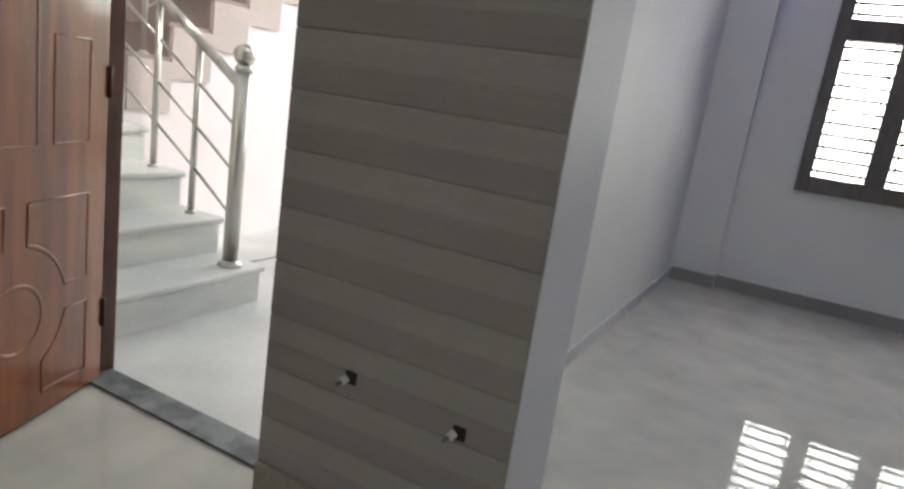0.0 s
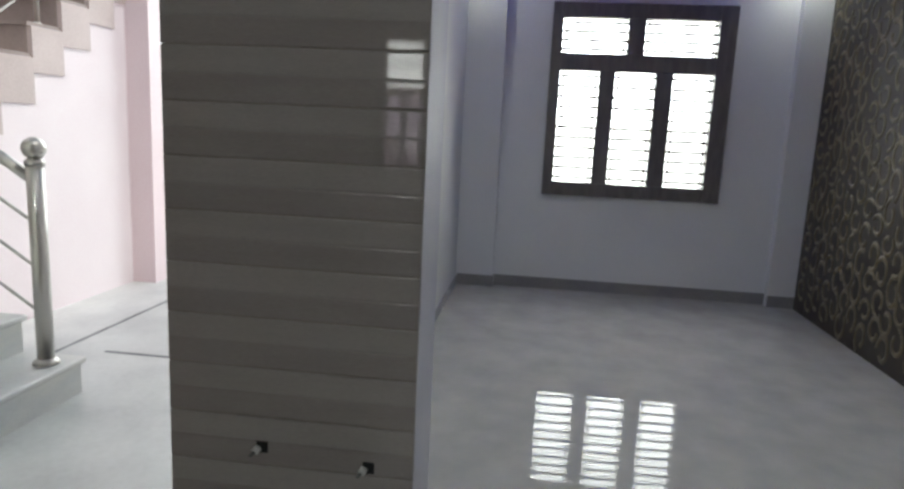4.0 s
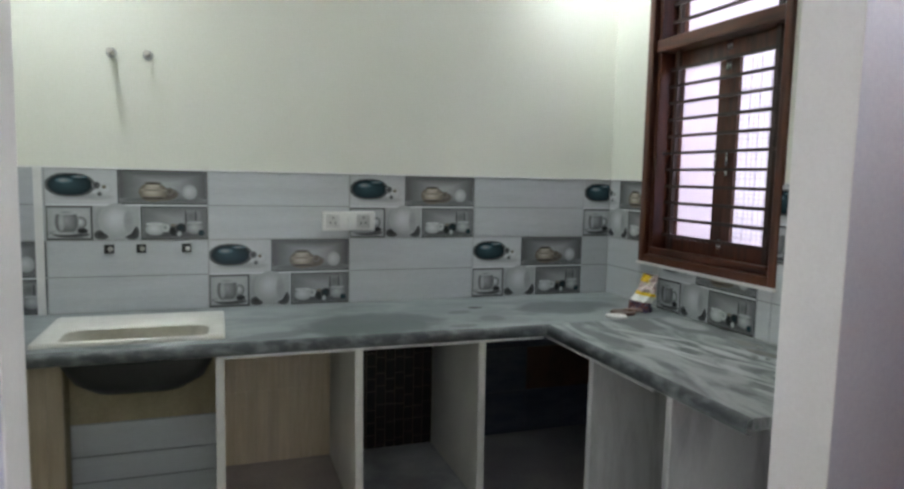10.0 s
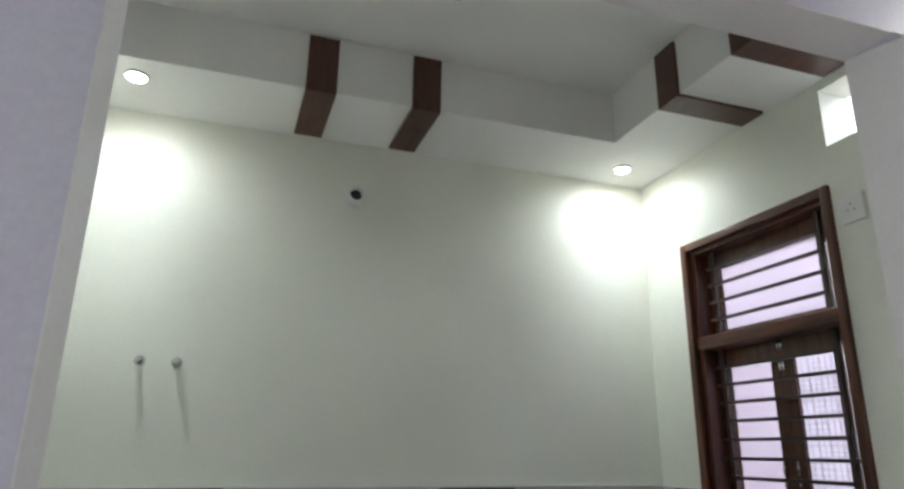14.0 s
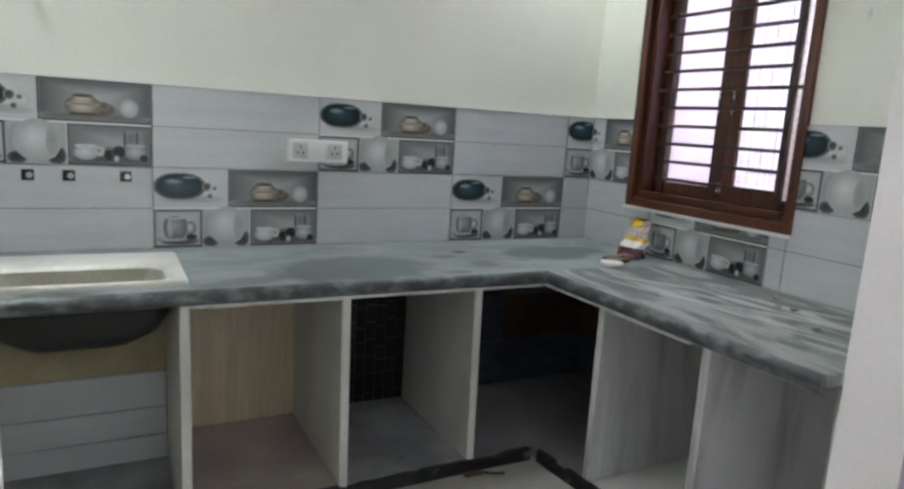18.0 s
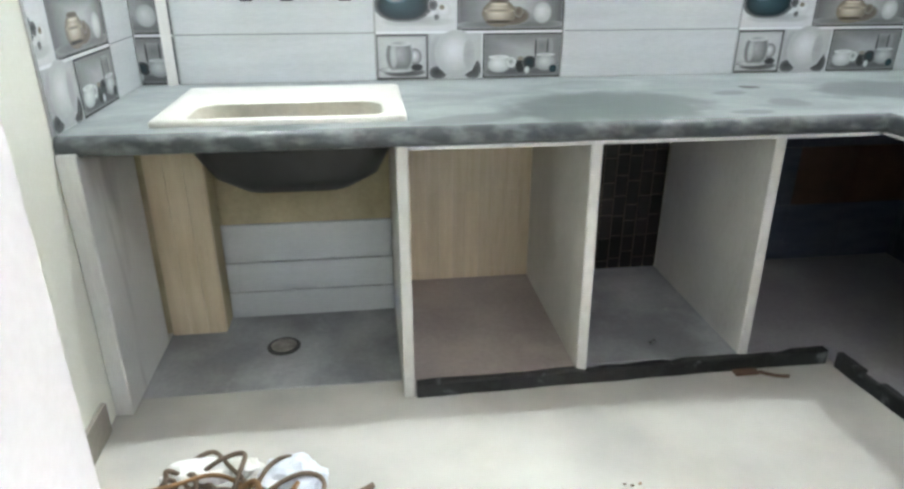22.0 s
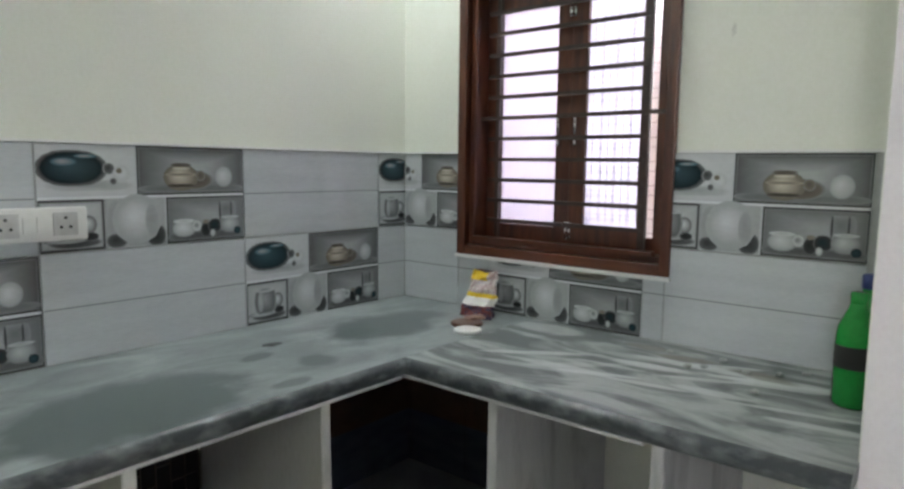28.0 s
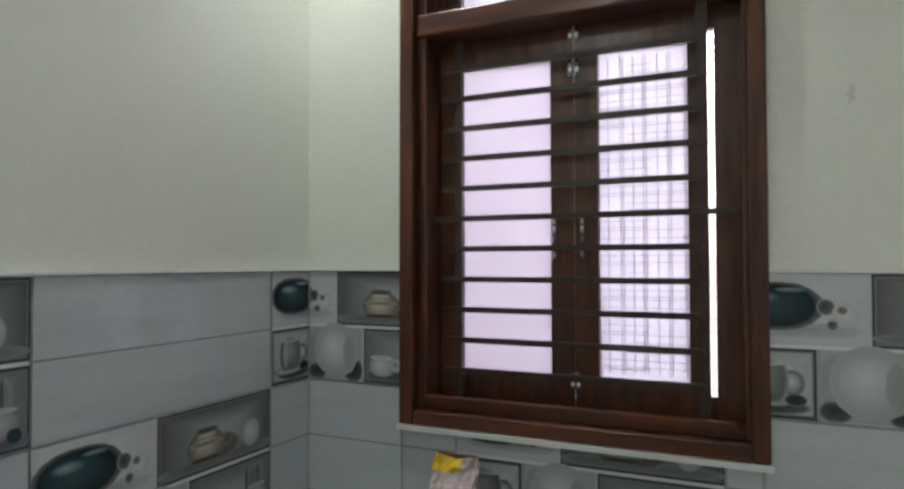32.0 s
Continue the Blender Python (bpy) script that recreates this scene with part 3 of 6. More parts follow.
part("orange_panel", boxes((1.15, 3.6, -4.5, -4.13, 2.92, 2.98), (1.15, 3.6, -5.58, -5.13, 2.92, 2.98), (3.1, 3.6, -5.13, -4.5, 2.92, 2.98), (1.15, 1.7, -5.13, -4.5, 2.92, 2.98)), ORANGE, tray)
# Whole sheet glows in place of the LED strips hidden in the cove.
part("backlit_panel", boxes((0.8, 3.98, -5.87, -3.82, 3.1, 3.15)), LED_BLUE, tray, "blue glowing sheet in place of hidden LED strips")
for x0 in (1.75, 2.15, 2.55):
    part("dark_slat", boxes((x0, x0 + 0.13, -4.19, -3.54, 2.875, 2.899)), BEAM_WOOD, tray)
for y0 in (-4.66, -4.98):
    part("dark_slat", boxes((3.5, 4.05, y0 - 0.1, y0 + 0.1, 2.875, 2.899)), BEAM_WOOD, tray)
part("cross_slat", boxes((3.72, 3.8, -4.88, -4.76, 2.88, 2.899)), BEAM_WOOD, tray)

# skirting
structure("baseboard_opening", boxes((-4.5, -2.392, -2.062, -2.05, 0, 0.095), (-2.392, -2.38, -2.062, YI, 0, 0.095), (-0.55, -0.02, -2.062, -2.05, 0, 0.095), (XL, -2.38, YI, YI + 0.012, 0, 0.095)), SKIRT, "beige tile skirting round the kitchen opening", "skirting")
structure("baseboard_pier", prism([(-0.55, -2.062), (-0.60, YI), (-0.612, YI), (-0.562, -2.062)], 0, 0.095), SKIRT, "beige tile skirting on the pier of the opening", "skirting")
structure("baseboard_kitchen", boxes((XL, XL + 0.012, YI, -0.8, 0, 0.095)), SKIRT, "beige tile skirting along the kitchen side wall", "skirting")
structure("baseboard_striped", boxes((-0.122, -0.1, -3.822, -3.075, 0, 0.1), (-0.1, 0.2, -3.822, -3.81, 0, 0.1)), SKIRT, "glossy brown-grey skirting under the striped tiles", "skirting")
structure("baseboard_room", boxes((4.058, 4.07, -3.765, -3.442, 0, 0.1), (4.058, 4.15, -3.777, -3.765, 0, 0.1), (4.138, 4.15, -6.15, -3.777, 0, 0.1), (4.058, 4.07, -6.38, -6.15, 0, 0.1)), GREY_SKIRT, "grey tile skirting of the front room", "skirting")
structure("baseboard_room_side", boxes((0.2, 4.07, -3.442, -3.43, 0, 0.075)), PALE_SKIRT, "pale tile skirting along the room's side wall", "skirting")
structure("door_threshold", boxes((-0.03, 0.085, -3.07, -2.13, 0.0, 0.01)), DARK_GRANITE, "dark grey marble threshold of the entrance door", "threshold")


# ---- stairs ----
def stair_flight(name, steps, along, label):
    """A solid flight: each step a tread slab on its riser block."""
    whole = thing(name, steps[0][:3], label, "stairs")
    for x0, x1, y0, y1, z0, z1 in along:
        part("riser", boxes((x0, x1, y0, y1, z0, z1 - 0.03)), STEP if z1 < 0.8 else RISER, whole)
        out = 0.02 if z1 < 0.8 else 0.0
        part("tread", soften(boxes((x0, x1 + out, y0 - out, y1, z1 - 0.03, z1)), 0.006, 1), STEP, whole)
    return whole


lower = stair_flight("stair_lower_flight", [(0.6, -1.92, 0)], [(0.10, 1.07, -1.91 + 0.31 * k, -0.8 if k < 4 else 0.15, 0.0 if k == 0 else 0.19 * k, 0.19 * (k + 1)) for k in range(4)], "pale marble lower stair flight beside the entrance door")
part("landing", boxes((0.2, 1.07, -0.8, 0.15, 0.0, 0.95)), STEP, lower)
upper = thing("stair_upper_flight", (1.1, -0.4, 0), "upper stair flight with stone risers over a pink wall", "stairs")
for k in range(13):
    x0, z1 = 1.07 + 0.29 * k, 1.15 + 0.2 * k
    part("step", boxes((x0, x0 + 0.29, -0.78, 0.15, z1 - 0.32, z1 - 0.025)), RISER, upper)
    part("tread", boxes((x0 - 0.02, x0 + 0.29, -0.8, 0.15, z1 - 0.025, z1)), RISER, upper)
    part("stringer_step", boxes((x0, x0 + 0.29, -0.815, -0.78, z1 - 0.32, z1 - 0.025)), STRINGER, upper, "pale stepped edge of the flight")
outline = [(1.07, 0.0)]
for k in range(8):
    outline += [(1.07 + 0.29 * k, 0.83 + 0.2 * k), (1.36 + 0.29 * k, 0.83 + 0.2 * k)]
outline.append((1.07 + 0.29 * 8, 0.0))
bm = bmesh.new()
near, back = [[bm.verts.new((x, y, z)) for x, z in outline] for y in (-0.80, -0.70)]
bm.faces.new(near)
bm.faces.new(back[::-1])
for k in range(len(outline)):
    bm.faces.new((near[k], back[k], back[(k + 1) % len(outline)], near[(k + 1) % len(outline)]))
bmesh.ops.recalc_face_normals(bm, faces=bm.faces[:])
structure("wall_under_stairs", bm, PINK, "pink wall filling in under the upper flight", "wall")
structure("stair_pilaster", boxes((3.25, 3.42, -1.0, -0.80, 0, 2.6)), DEEP_PINK, "deep pink square pilaster under the stairs", "column")


def railing(name, posts, label, height, newel=None):
    rail = thing(name, posts[0], label, "railing")
    if newel:
        bm = tube(bmesh.new(), newel, (newel[0], newel[1], newel[2] + 0.97), 0.038, 20)
        bmesh.ops.create_uvsphere(bm, u_segments=20, v_segments=12, radius=0.052, matrix=Matrix.Translation((newel[0], newel[1], newel[2] + 1.03)))
        for f in bm.faces:
            f.smooth = True
        part("newel_post", bm, STEEL, rail, "thick steel newel post with a ball")
        part("base_collar", lathe(bmesh.new(), [(0.06, 0), (0.06, 0.012), (0.042, 0.03)], newel, 20), STEEL, rail)
        part("top_collar", lathe(bmesh.new(), [(0.042, 0), (0.044, 0.02), (0.03, 0.035)], (newel[0], newel[1], newel[2] + 0.95), 20), STEEL, rail)
    chain = ([newel] if newel else []) + posts
    for p in posts:
        part("baluster", tube(bmesh.new(), p, (p[0], p[1], p[2] + height), 0.017, 12), STEEL, rail)
        part("foot_collar", lathe(bmesh.new(), [(0.03, 0), (0.03, 0.008), (0.018, 0.016)], p, 14), STEEL, rail)
    for a, b in zip(chain, chain[1:]):
        up = lambda p, h: (p[0], p[1], p[2] + h)
        part("handrail", tube(bmesh.new(), up(a, height), up(b, height), 0.026, 14), STEEL, rail)
        for h in (0.25, 0.47, 0.69):
            part("rod", tube(bmesh.new(), up(a, h * height / 0.9), up(b, h * height / 0.9), 0.008, 8), STEEL, rail)
    return rail


railing("lower_stair_railing", [(1.0, -1.46, 0.38), (1.0, -1.15, 0.57), (1.0, -0.84, 0.76)], "brushed steel stair railing on marble steps", 0.88, (0.95, -1.82, 0.19))
railing("upper_stair_railing", [(1.07 + 0.29 * k + 0.15, -0.74, 1.15 + 0.2 * k) for k in (0, 4, 7, 10)], "brushed steel railing of the upper flight", 0.9)
gate = thing("compound_gate", (4.8, -0.4, 0), "beige sheet metal gate leaf at the end of the passage", "gate")
part("gate_leaf", soften(boxes((4.8, 4.83, -0.92, 0.12, 0.05, 1.88)), 0.004, 1), GATE, gate)
part("gate_post", boxes((4.78, 4.85, -1.0, -0.93, 0.006, 1.95)), GATE, gate)
part("latch", tube(bmesh.new(), (4.77, -0.9, 1.02), (4.77, -0.72, 1.02), 0.012, 10), STEEL, gate)


# ---- kitchen: worktops and supports ----
worktop = thing("worktop", (-1.4, -0.36, 0.76), "dusty green-grey marble worktop with a dark rounded edge", "worktop")
HOLE = (-2.655, -2.055, -0.615, -0.30)


def holed_slab(x0, x1, y0, y1, hole, z0, z1):
    """A slab in one piece round a rectangular hole."""
    a, b, c, d = hole
    bm = bmesh.new()
    outer, inner = [(x0, y0), (x1, y0), (x1, y1), (x0, y1)], [(a, c), (b, c), (b, d), (a, d)]
    o = [[bm.verts.new((*q, z)) for q in outer] for z in (z0, z1)]
    h = [[bm.verts.new((*q, z)) for q in inner] for z in (z0, z1)]
    for k in range(4):
        n = (k + 1) % 4
        for ring in ((o[0][k], o[0][n], o[1][n], o[1][k]), (h[0][k], h[1][k], h[1][n], h[0][n]), (o[1][k], o[1][n], h[1][n], h[1][k]), (o[0][k], h[0][k], h[0][n], o[0][n])):
            bm.faces.new(ring)
    bmesh.ops.recalc_face_normals(bm, faces=bm.faces[:])
    return bm


part("slab", holed_slab(XL, XW, -0.70, 0, HOLE, CT - 0.035, CT), COUNTER, worktop)


def bullnose(points, label):
    """A dark half-round edge along the front of a slab, with a square lower lip."""
    bm = bmesh.new()
    rings = []
    for (x, y), (nx, ny) in points:
        ring = [(0.0, 0.0)] + [(0.022 * math.sin(a), -0.022 + 0.022 * math.cos(a)) for a in (0.35, 0.75, 1.15, math.pi / 2)] + [(0.021, -0.044), (0.013, -0.05), (0.0, -0.05)]
        rings.append([bm.verts.new((x + nx * o, y + ny * o, CT + h)) for o, h in ring])
    for a, b in zip(rings, rings[1:]):
        for k in range(len(a) - 1):
            bm.faces.new((a[k], b[k], b[k + 1], a[k + 1])).smooth = True
    bmesh.ops.recalc_face_normals(bm, faces=bm.faces[:])
    return bm


part("rounded_edge", bullnose([((XL, -0.70), (0, -1)), ((-0.67, -0.70), (-0.7, -1))], ""), COUNTER_EDGE, worktop, "dark polished rounded edge")
worktop_side = thing("side_worktop", (-0.32, -1.3, 0.76), "grey and white streaked marble worktop under the window", "worktop")
part("slab", boxes((-0.67, XW, YI, -0.702, CT - 0.035, CT)), COUNTER_R, worktop_side)
part("rounded_edge", bullnose([((-0.67, -0.70), (-1, -0.7)), ((-0.67, YI), (-1, 0))], ""), COUNTER_EDGE, worktop_side, "dark polished rounded edge")
UNDER = CT - 0.04


def slab_leg(name, x0, x1, y0, y1, mat, label, lean=(0, 0)):
    whole = thing(name, ((x0 + x1) / 2, (y0 + y1) / 2, 0), label, "partition", "marble partitions under the worktop")
    bm = boxes((x0, x1, y0, y1, 0.0, UNDER))
    for v in bm.verts:
        v.co.x += lean[0] * (v.co.z < 0.1) * (v.co.x < (x0 + x1) / 2)
        v.co.y += lean[1] * (v.co.z < 0.1) * (v.co.y < (y0 + y1) / 2)
    part("slab", soften(bm, 0.003, 1), mat, whole)
    return whole


for x, y in ((-2.05, -0.05), (-1.52, -0.035), (-0.985, -0.02)):
    slab_leg("partition", x - 0.016, x + 0.016, -0.70, -0.06, PARTITION, "upright white marble slab carrying the worktop", (0, y))
slab_leg("partition", -0.64, XW - 0.005, -1.03, -0.998, VEINED, "upright grey-veined marble slab under the side worktop")
slab_leg("partition", -0.63, XW - 0.005, -1.512, -1.48, VEINED, "upright grey-veined marble slab under the side worktop")
slab_leg("end_panel", XL + 0.002, XL + 0.05, -0.735, -0.34, VEINED, "thin grey slab against the kitchen side wall")
rail = thing("worktop_support_rail", (-1.4, -0.66, 0.74), "white painted strip under the worktop edge", "rail")
part("strip", boxes((-2.034, -0.70, -0.714, -0.695, UNDER - 0.020, UNDER - 0.011)), VEINED, rail)
part("side_strip", boxes((-0.684, -0.665, -1.48, -0.695, UNDER - 0.019, UNDER - 0.011)), VEINED, rail)

# raised cabinet bases with black plinth strips


def ragged_strip(a, b, inward, high, seed, n=46):
    """A chipped stone strip from a to b, with an uneven top and face."""
    bm = bmesh.new()
    a, b, inward = Vector(a), Vector(b), Vector(inward)
    rows = []
    for k in range(n + 1):
        q = a.lerp(b, k / n)
        w = [noise.noise(Vector((q.x * 9, q.y * 9, seed + s))) for s in (0.0, 4.0, 8.0)]
        chip = 0.012 if noise.noise(Vector((q.x * 17, q.y * 17, seed + 20))) > 0.42 else 0.0
        face, top = q - inward.normalized() * 0.005 * w[0], high + 0.006 * w[1] - 0.6 * chip
        back = q + inward * (1 + 0.3 * w[2])
        rows.append([bm.verts.new(v) for v in ((face.x, face.y, 0), (face.x, face.y, top - 0.004), (face.x + inward.x * 0.2, face.y + inward.y * 0.2, top), (back.x, back.y, top), (back.x, back.y, 0))])
    for p, q in zip(rows, rows[1:]):
        for k in range(5):
            bm.faces.new((p[k], q[k], q[(k + 1) % 5], p[(k + 1) % 5]))
    bm.faces.new(rows[0])
    bm.faces.new(rows[-1][::-1])
    bmesh.ops.recalc_face_normals(bm, faces=bm.faces[:])
    return bm


base = thing("cabinet_base", (-1.4, -0.35, 0), "raised marble cabinet base with a black plinth strip", "cabinet base")
part("base_slab", boxes((-2.034, -1.536, -0.722, -0.03, 0, 0.046)), BASE_TILE, base, "brownish tiled base slab")
part("base_slab", boxes((-1.504, -1.001, -0.712, -0.03, 0, 0.046)), DUSTY_STONE, base, "dusty grey marble base slab")
part("corner_slab", prism([(-0.969, -0.03), (-0.969, -0.71), (-0.675, -0.71), (-0.655, -0.996), (XW - 0.005, -0.996), (XW - 0.005, -0.03)], 0, 0.046), SLATE_FLOOR, base, "dark grey stone base slab")
part("plinth", ragged_strip((-2.028, -0.756), (-0.702, -0.735), (0.0, 0.024), 0.048, 1.0), PLINTH, base, "chipped black granite strip")
base2 = thing("side_cabinet_base", (-0.3, -1.25, 0), "raised marble base of the side cabinet with a black strip", "cabinet base")
part("base_slab", prism([(-0.65, -1.032), (-0.622, -1.478), (XW - 0.005, -1.478), (XW - 0.005, -1.032)], 0, 0.046), STEP, base2)
part("plinth", ragged_strip((-0.688, -0.758), (-0.626, -1.478), (0.022, 0.0), 0.051, 5.0), PLINTH, base2, "chipped black granite strip")

# finishes at the back of the compartments
box_in = thing("pipe_boxing", (-2.75, -0.2, 0), "cream wood-look boxing beside the sink pipes", "boxing")
for k in range(3):
    part("tile_strip", boxes((-2.835 + 0.06 * k, -2.777 + 0.06 * k, -0.30, -0.28, 0, UNDER)), WOODLOOK, box_in)
part("core", boxes((XL + 0.002, -2.655, -0.28, -0.01, 0, UNDER)), PLASTER, box_in)
back_sink = thing("sink_back_panel", (-2.38, -0.2, 0), "white grooved tiles below ochre plaster behind the sink", "tiled panel")
part("plaster", boxes((-2.653, -2.068, -0.19, -0.01, 0.36, UNDER)), PLASTER, back_sink)
for r, (z0, z1) in enumerate(((0.0, 0.10), (0.104, 0.215), (0.219, 0.36))):
    part("tile", soften(boxes((-2.653, -2.068, -0.2, -0.02, z0, z1)), 0.003, 1), TILE, back_sink)
bamboo = thing("wood_look_back", (-1.78, -0.06, 0.05), "cream vertical wood-look tiles at the back of a cabinet", "tiled panel")
for r in range(2):
    for k in range(10):
        part("strip_tile", boxes((-2.032 + 0.0496 * k, -1.9834 + 0.0496 * k, -0.065 - 0.0008 * (k % 2), -0.01, 0.048 + 0.357 * r, 0.404 + 0.358 * r)), WOODLOOK, bamboo)
mosaic = thing("dark_mosaic_back", (-1.3, -0.06, 0.05), "dark brown vertical mosaic tiles at the back of a cabinet", "tiled panel")
part("backing", boxes((-1.50, -1.0, -0.05, -0.01, 0.046, UNDER)), PLASTER, mosaic)
part("mortar", boxes((-1.502, -1.003, -0.058, -0.05, 0.06, UNDER)), MORTAR, mosaic)
tilebit = random.Random(21)
for c in range(10):
    z0 = 0.05 - tilebit.uniform(0.0, 0.09)
    while z0 < UNDER - 0.01:
        tall = tilebit.choice((0.066, 0.083, 0.098))
        a, z1 = max(z0, 0.052), min(z0 + tall - 0.004, UNDER - 0.002)
        if z1 - a > 0.008:
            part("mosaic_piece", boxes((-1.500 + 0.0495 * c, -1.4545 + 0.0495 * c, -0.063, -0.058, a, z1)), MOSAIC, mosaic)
        z0 += tall
dark = thing("slate_back", (-0.6, -0.05, 0.05), "dark slate and rust tiles at the back of the corner cabinet", "tiled panel")
for r in range(3):
    z0 = 0.05 + 0.24 * r
    for x0, x1 in ((-0.966, -0.70), (-0.698, -0.46), (-0.458, -0.22), (-0.218, 0.026)):
        part("tile", boxes((x0, x1, -0.06 - 0.001 * r, -0.01, z0, z0 + 0.237)), RUST if x0 > -0.5 and r == 1 else SLATE, dark)
    for k in range(3):
        part("side_tile", boxes((XW - 0.03, XW - 0.004, -0.385 - 0.3 * (k - 1), -0.09 - 0.3 * (k - 1), z0, z0 + 0.237)), RUST if r == 1 else SLATE, dark)

# sink
sink = thing("kitchen_sink", (-2.36, -0.33, 0.56), "cream inset kitchen sink with a black painted underside", "sink")


def rounded(x0, x1, y0, y1, r, z, n=5):
    pts = []
    for cx, cy, a0 in ((x1 - r, y1 - r, 0), (x0 + r, y1 - r, 1), (x0 + r, y0 + r, 2), (x1 - r, y0 + r, 3)):
        pts += [(cx + r * math.cos((a0 + k / n) * math.pi / 2), cy + r * math.sin((a0 + k / n) * math.pi / 2), z) for k in range(n + 1)]
    return pts


def shell(rings, cap=True):
    bm = bmesh.new()
    rows = [[bm.verts.new(p) for p in ring] for ring in rings]
    for a, b in zip(rows, rows[1:]):
        for k in range(len(a)):
            bm.faces.new((a[k], a[(k + 1) % len(a)], b[(k + 1) % len(a)], b[k])).smooth = True
    if cap:
        bm.faces.new(rows[-1])
    bmesh.ops.recalc_face_normals(bm, faces=bm.faces[:])
    return bm


part("rim", shell([rounded(-2.692, -2.03, -0.638, -0.158, 0.012, CT), rounded(-2.692, -2.03, -0.638, -0.158, 0.012, CT + 0.012), rounded(-2.684, -2.038, -0.632, -0.166, 0.012, CT + 0.017), rounded(-2.65, -2.065, -0.624, -0.31, 0.02, CT + 0.017), rounded(-2.643, -2.072, -0.618, -0.325, 0.03, CT + 0.012), rounded(-2.625, -2.085, -0.606, -0.352, 0.06, CT + 0.010), rounded(-2.618, -2.092, -0.60, -0.36, 0.07, CT + 0.0)], False), SINK, sink)
part("bowl", shell([rounded(-2.618, -2.092, -0.60, -0.36, 0.07, CT + 0.0), rounded(-2.603, -2.10, -0.592, -0.352, 0.08, CT - 0.05), rounded(-2.585, -2.125, -0.58, -0.362, 0.08, CT - 0.11), rounded(-2.53, -2.17, -0.54, -0.40, 0.08, CT - 0.15)]), SINK_IN, sink)
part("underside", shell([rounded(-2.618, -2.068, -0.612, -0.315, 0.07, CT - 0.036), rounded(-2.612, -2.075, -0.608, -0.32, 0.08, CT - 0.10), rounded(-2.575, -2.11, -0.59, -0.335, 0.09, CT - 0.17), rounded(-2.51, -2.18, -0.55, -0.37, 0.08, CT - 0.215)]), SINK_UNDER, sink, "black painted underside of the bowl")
part("waste_outlet", tube(bmesh.new(), (-2.36, -0.46, CT - 0.19), (-2.36, -0.46, CT - 0.235), 0.02, 14), PLASTIC, sink, "short white waste outlet")
DRAIN_DIRT = material("dirty_drain_metal", (0.13, 0.115, 0.10), (0.24, 0.22, 0.20), rough=0.5, scale=40)
drain = thing("floor_drain", (-2.45, -0.42, 0), "round dark floor drain under the sink", "drain")
part("ring", lathe(bmesh.new(), [(0.055, 0.0), (0.055, 0.006), (0.045, 0.008)], (-2.45, -0.42, 0.0), 24), RUBBER, drain)
part("grate", lathe(bmesh.new(), [(0.042, 0.0), (0.042, 0.0095), (0.02, 0.0105)], (-2.45, -0.42, 0.0), 20), DRAIN_DIRT, drain, "dirty brown drain cover")
structure("damp_patch", boxes((-2.84, -2.07, -0.66, -0.02, 0.0, 0.003)), DUSTY_STONE, "dusty grey stone floor under the sink", "floor")


# ---- printed wall tiles ----
def ellipse(cx, cy, rx, ry, n=18):
    return [(cx + rx * math.cos(k * math.tau / n), cy + ry * math.sin(k * math.tau / n)) for k in range(n)]


def rect(x0, y0, x1, y1):
    return [(x0, y0), (x1, y0), (x1, y1), (x0, y1)]


def gr(v):
    return (v * 0.96, v, v * 1.02)


def tl(v):
    return (v * 0.42, v * 0.88, v * 1.08)


def wm(v):
    return (v * 1.1, v * 0.98, v * 0.80)


def capsule(x0, x1, y0, y1, bulge):
    cy, ry = (y0 + y1) / 2, (y1 - y0) / 2
    right = [(x1 - bulge + bulge * math.sin(a), cy - ry * math.cos(a)) for a in (k * math.pi / 8 for k in range(9))]
    left = [(x0 + bulge - bulge * math.sin(a), cy + ry * math.cos(a)) for a in (k * math.pi / 8 for k in range(9))]
    return right + left


def ink_faces(outline, middle, edge, fade=None, to=(-0.18, 0.2)):
    """Small faces of a shape whose ink runs from its middle to its edge, and may fade into the ground round it."""
    cx, cy = sum(q[0] for q in outline) / len(outline), sum(q[1] for q in outline) / len(outline)
    mid = tuple((a + b) / 2 for a, b in zip(middle, edge))
    rx, ry = max(abs(q[0] - cx) for q in outline), max(abs(q[1] - cy) for q in outline)
    steps = [(1.12, fade), (0.92, edge)] if fade else [(1.0, edge)]
    rings = []
    for f, colour in steps + [(0.55, mid), (0.12, middle)]:
        s = 1 - min(f, 1)
        rings.append([(cx + to[0] * rx * s + (x - cx) * f, cy + to[1] * ry * s + (y - cy) * f, *colour) for x, y in outline])
    n = len(outline)
    faces = [(a[k], a[(k + 1) % n], b[(k + 1) % n], b[k]) for a, b in zip(rings, rings[1:]) for k in range(n)]
    return faces + [tuple(rings[-1])]


def framed(x0, y0, x1, y1, middle, edge):
    """A dark-edged picture on a shaded ground."""
    return [(rect(x0, y0, x1, y1), gr(0.06), gr(0.06)), (rect(x0 + 0.008, y0 + 0.019, x1 - 0.008, y1 - 0.019), gr(0.22), gr(0.22)), (rect(x0 + 0.013, y0 + 0.03, x1 - 0.013, y1 - 0.03), gr(middle), gr(edge), None, (0.1, 0.2))]


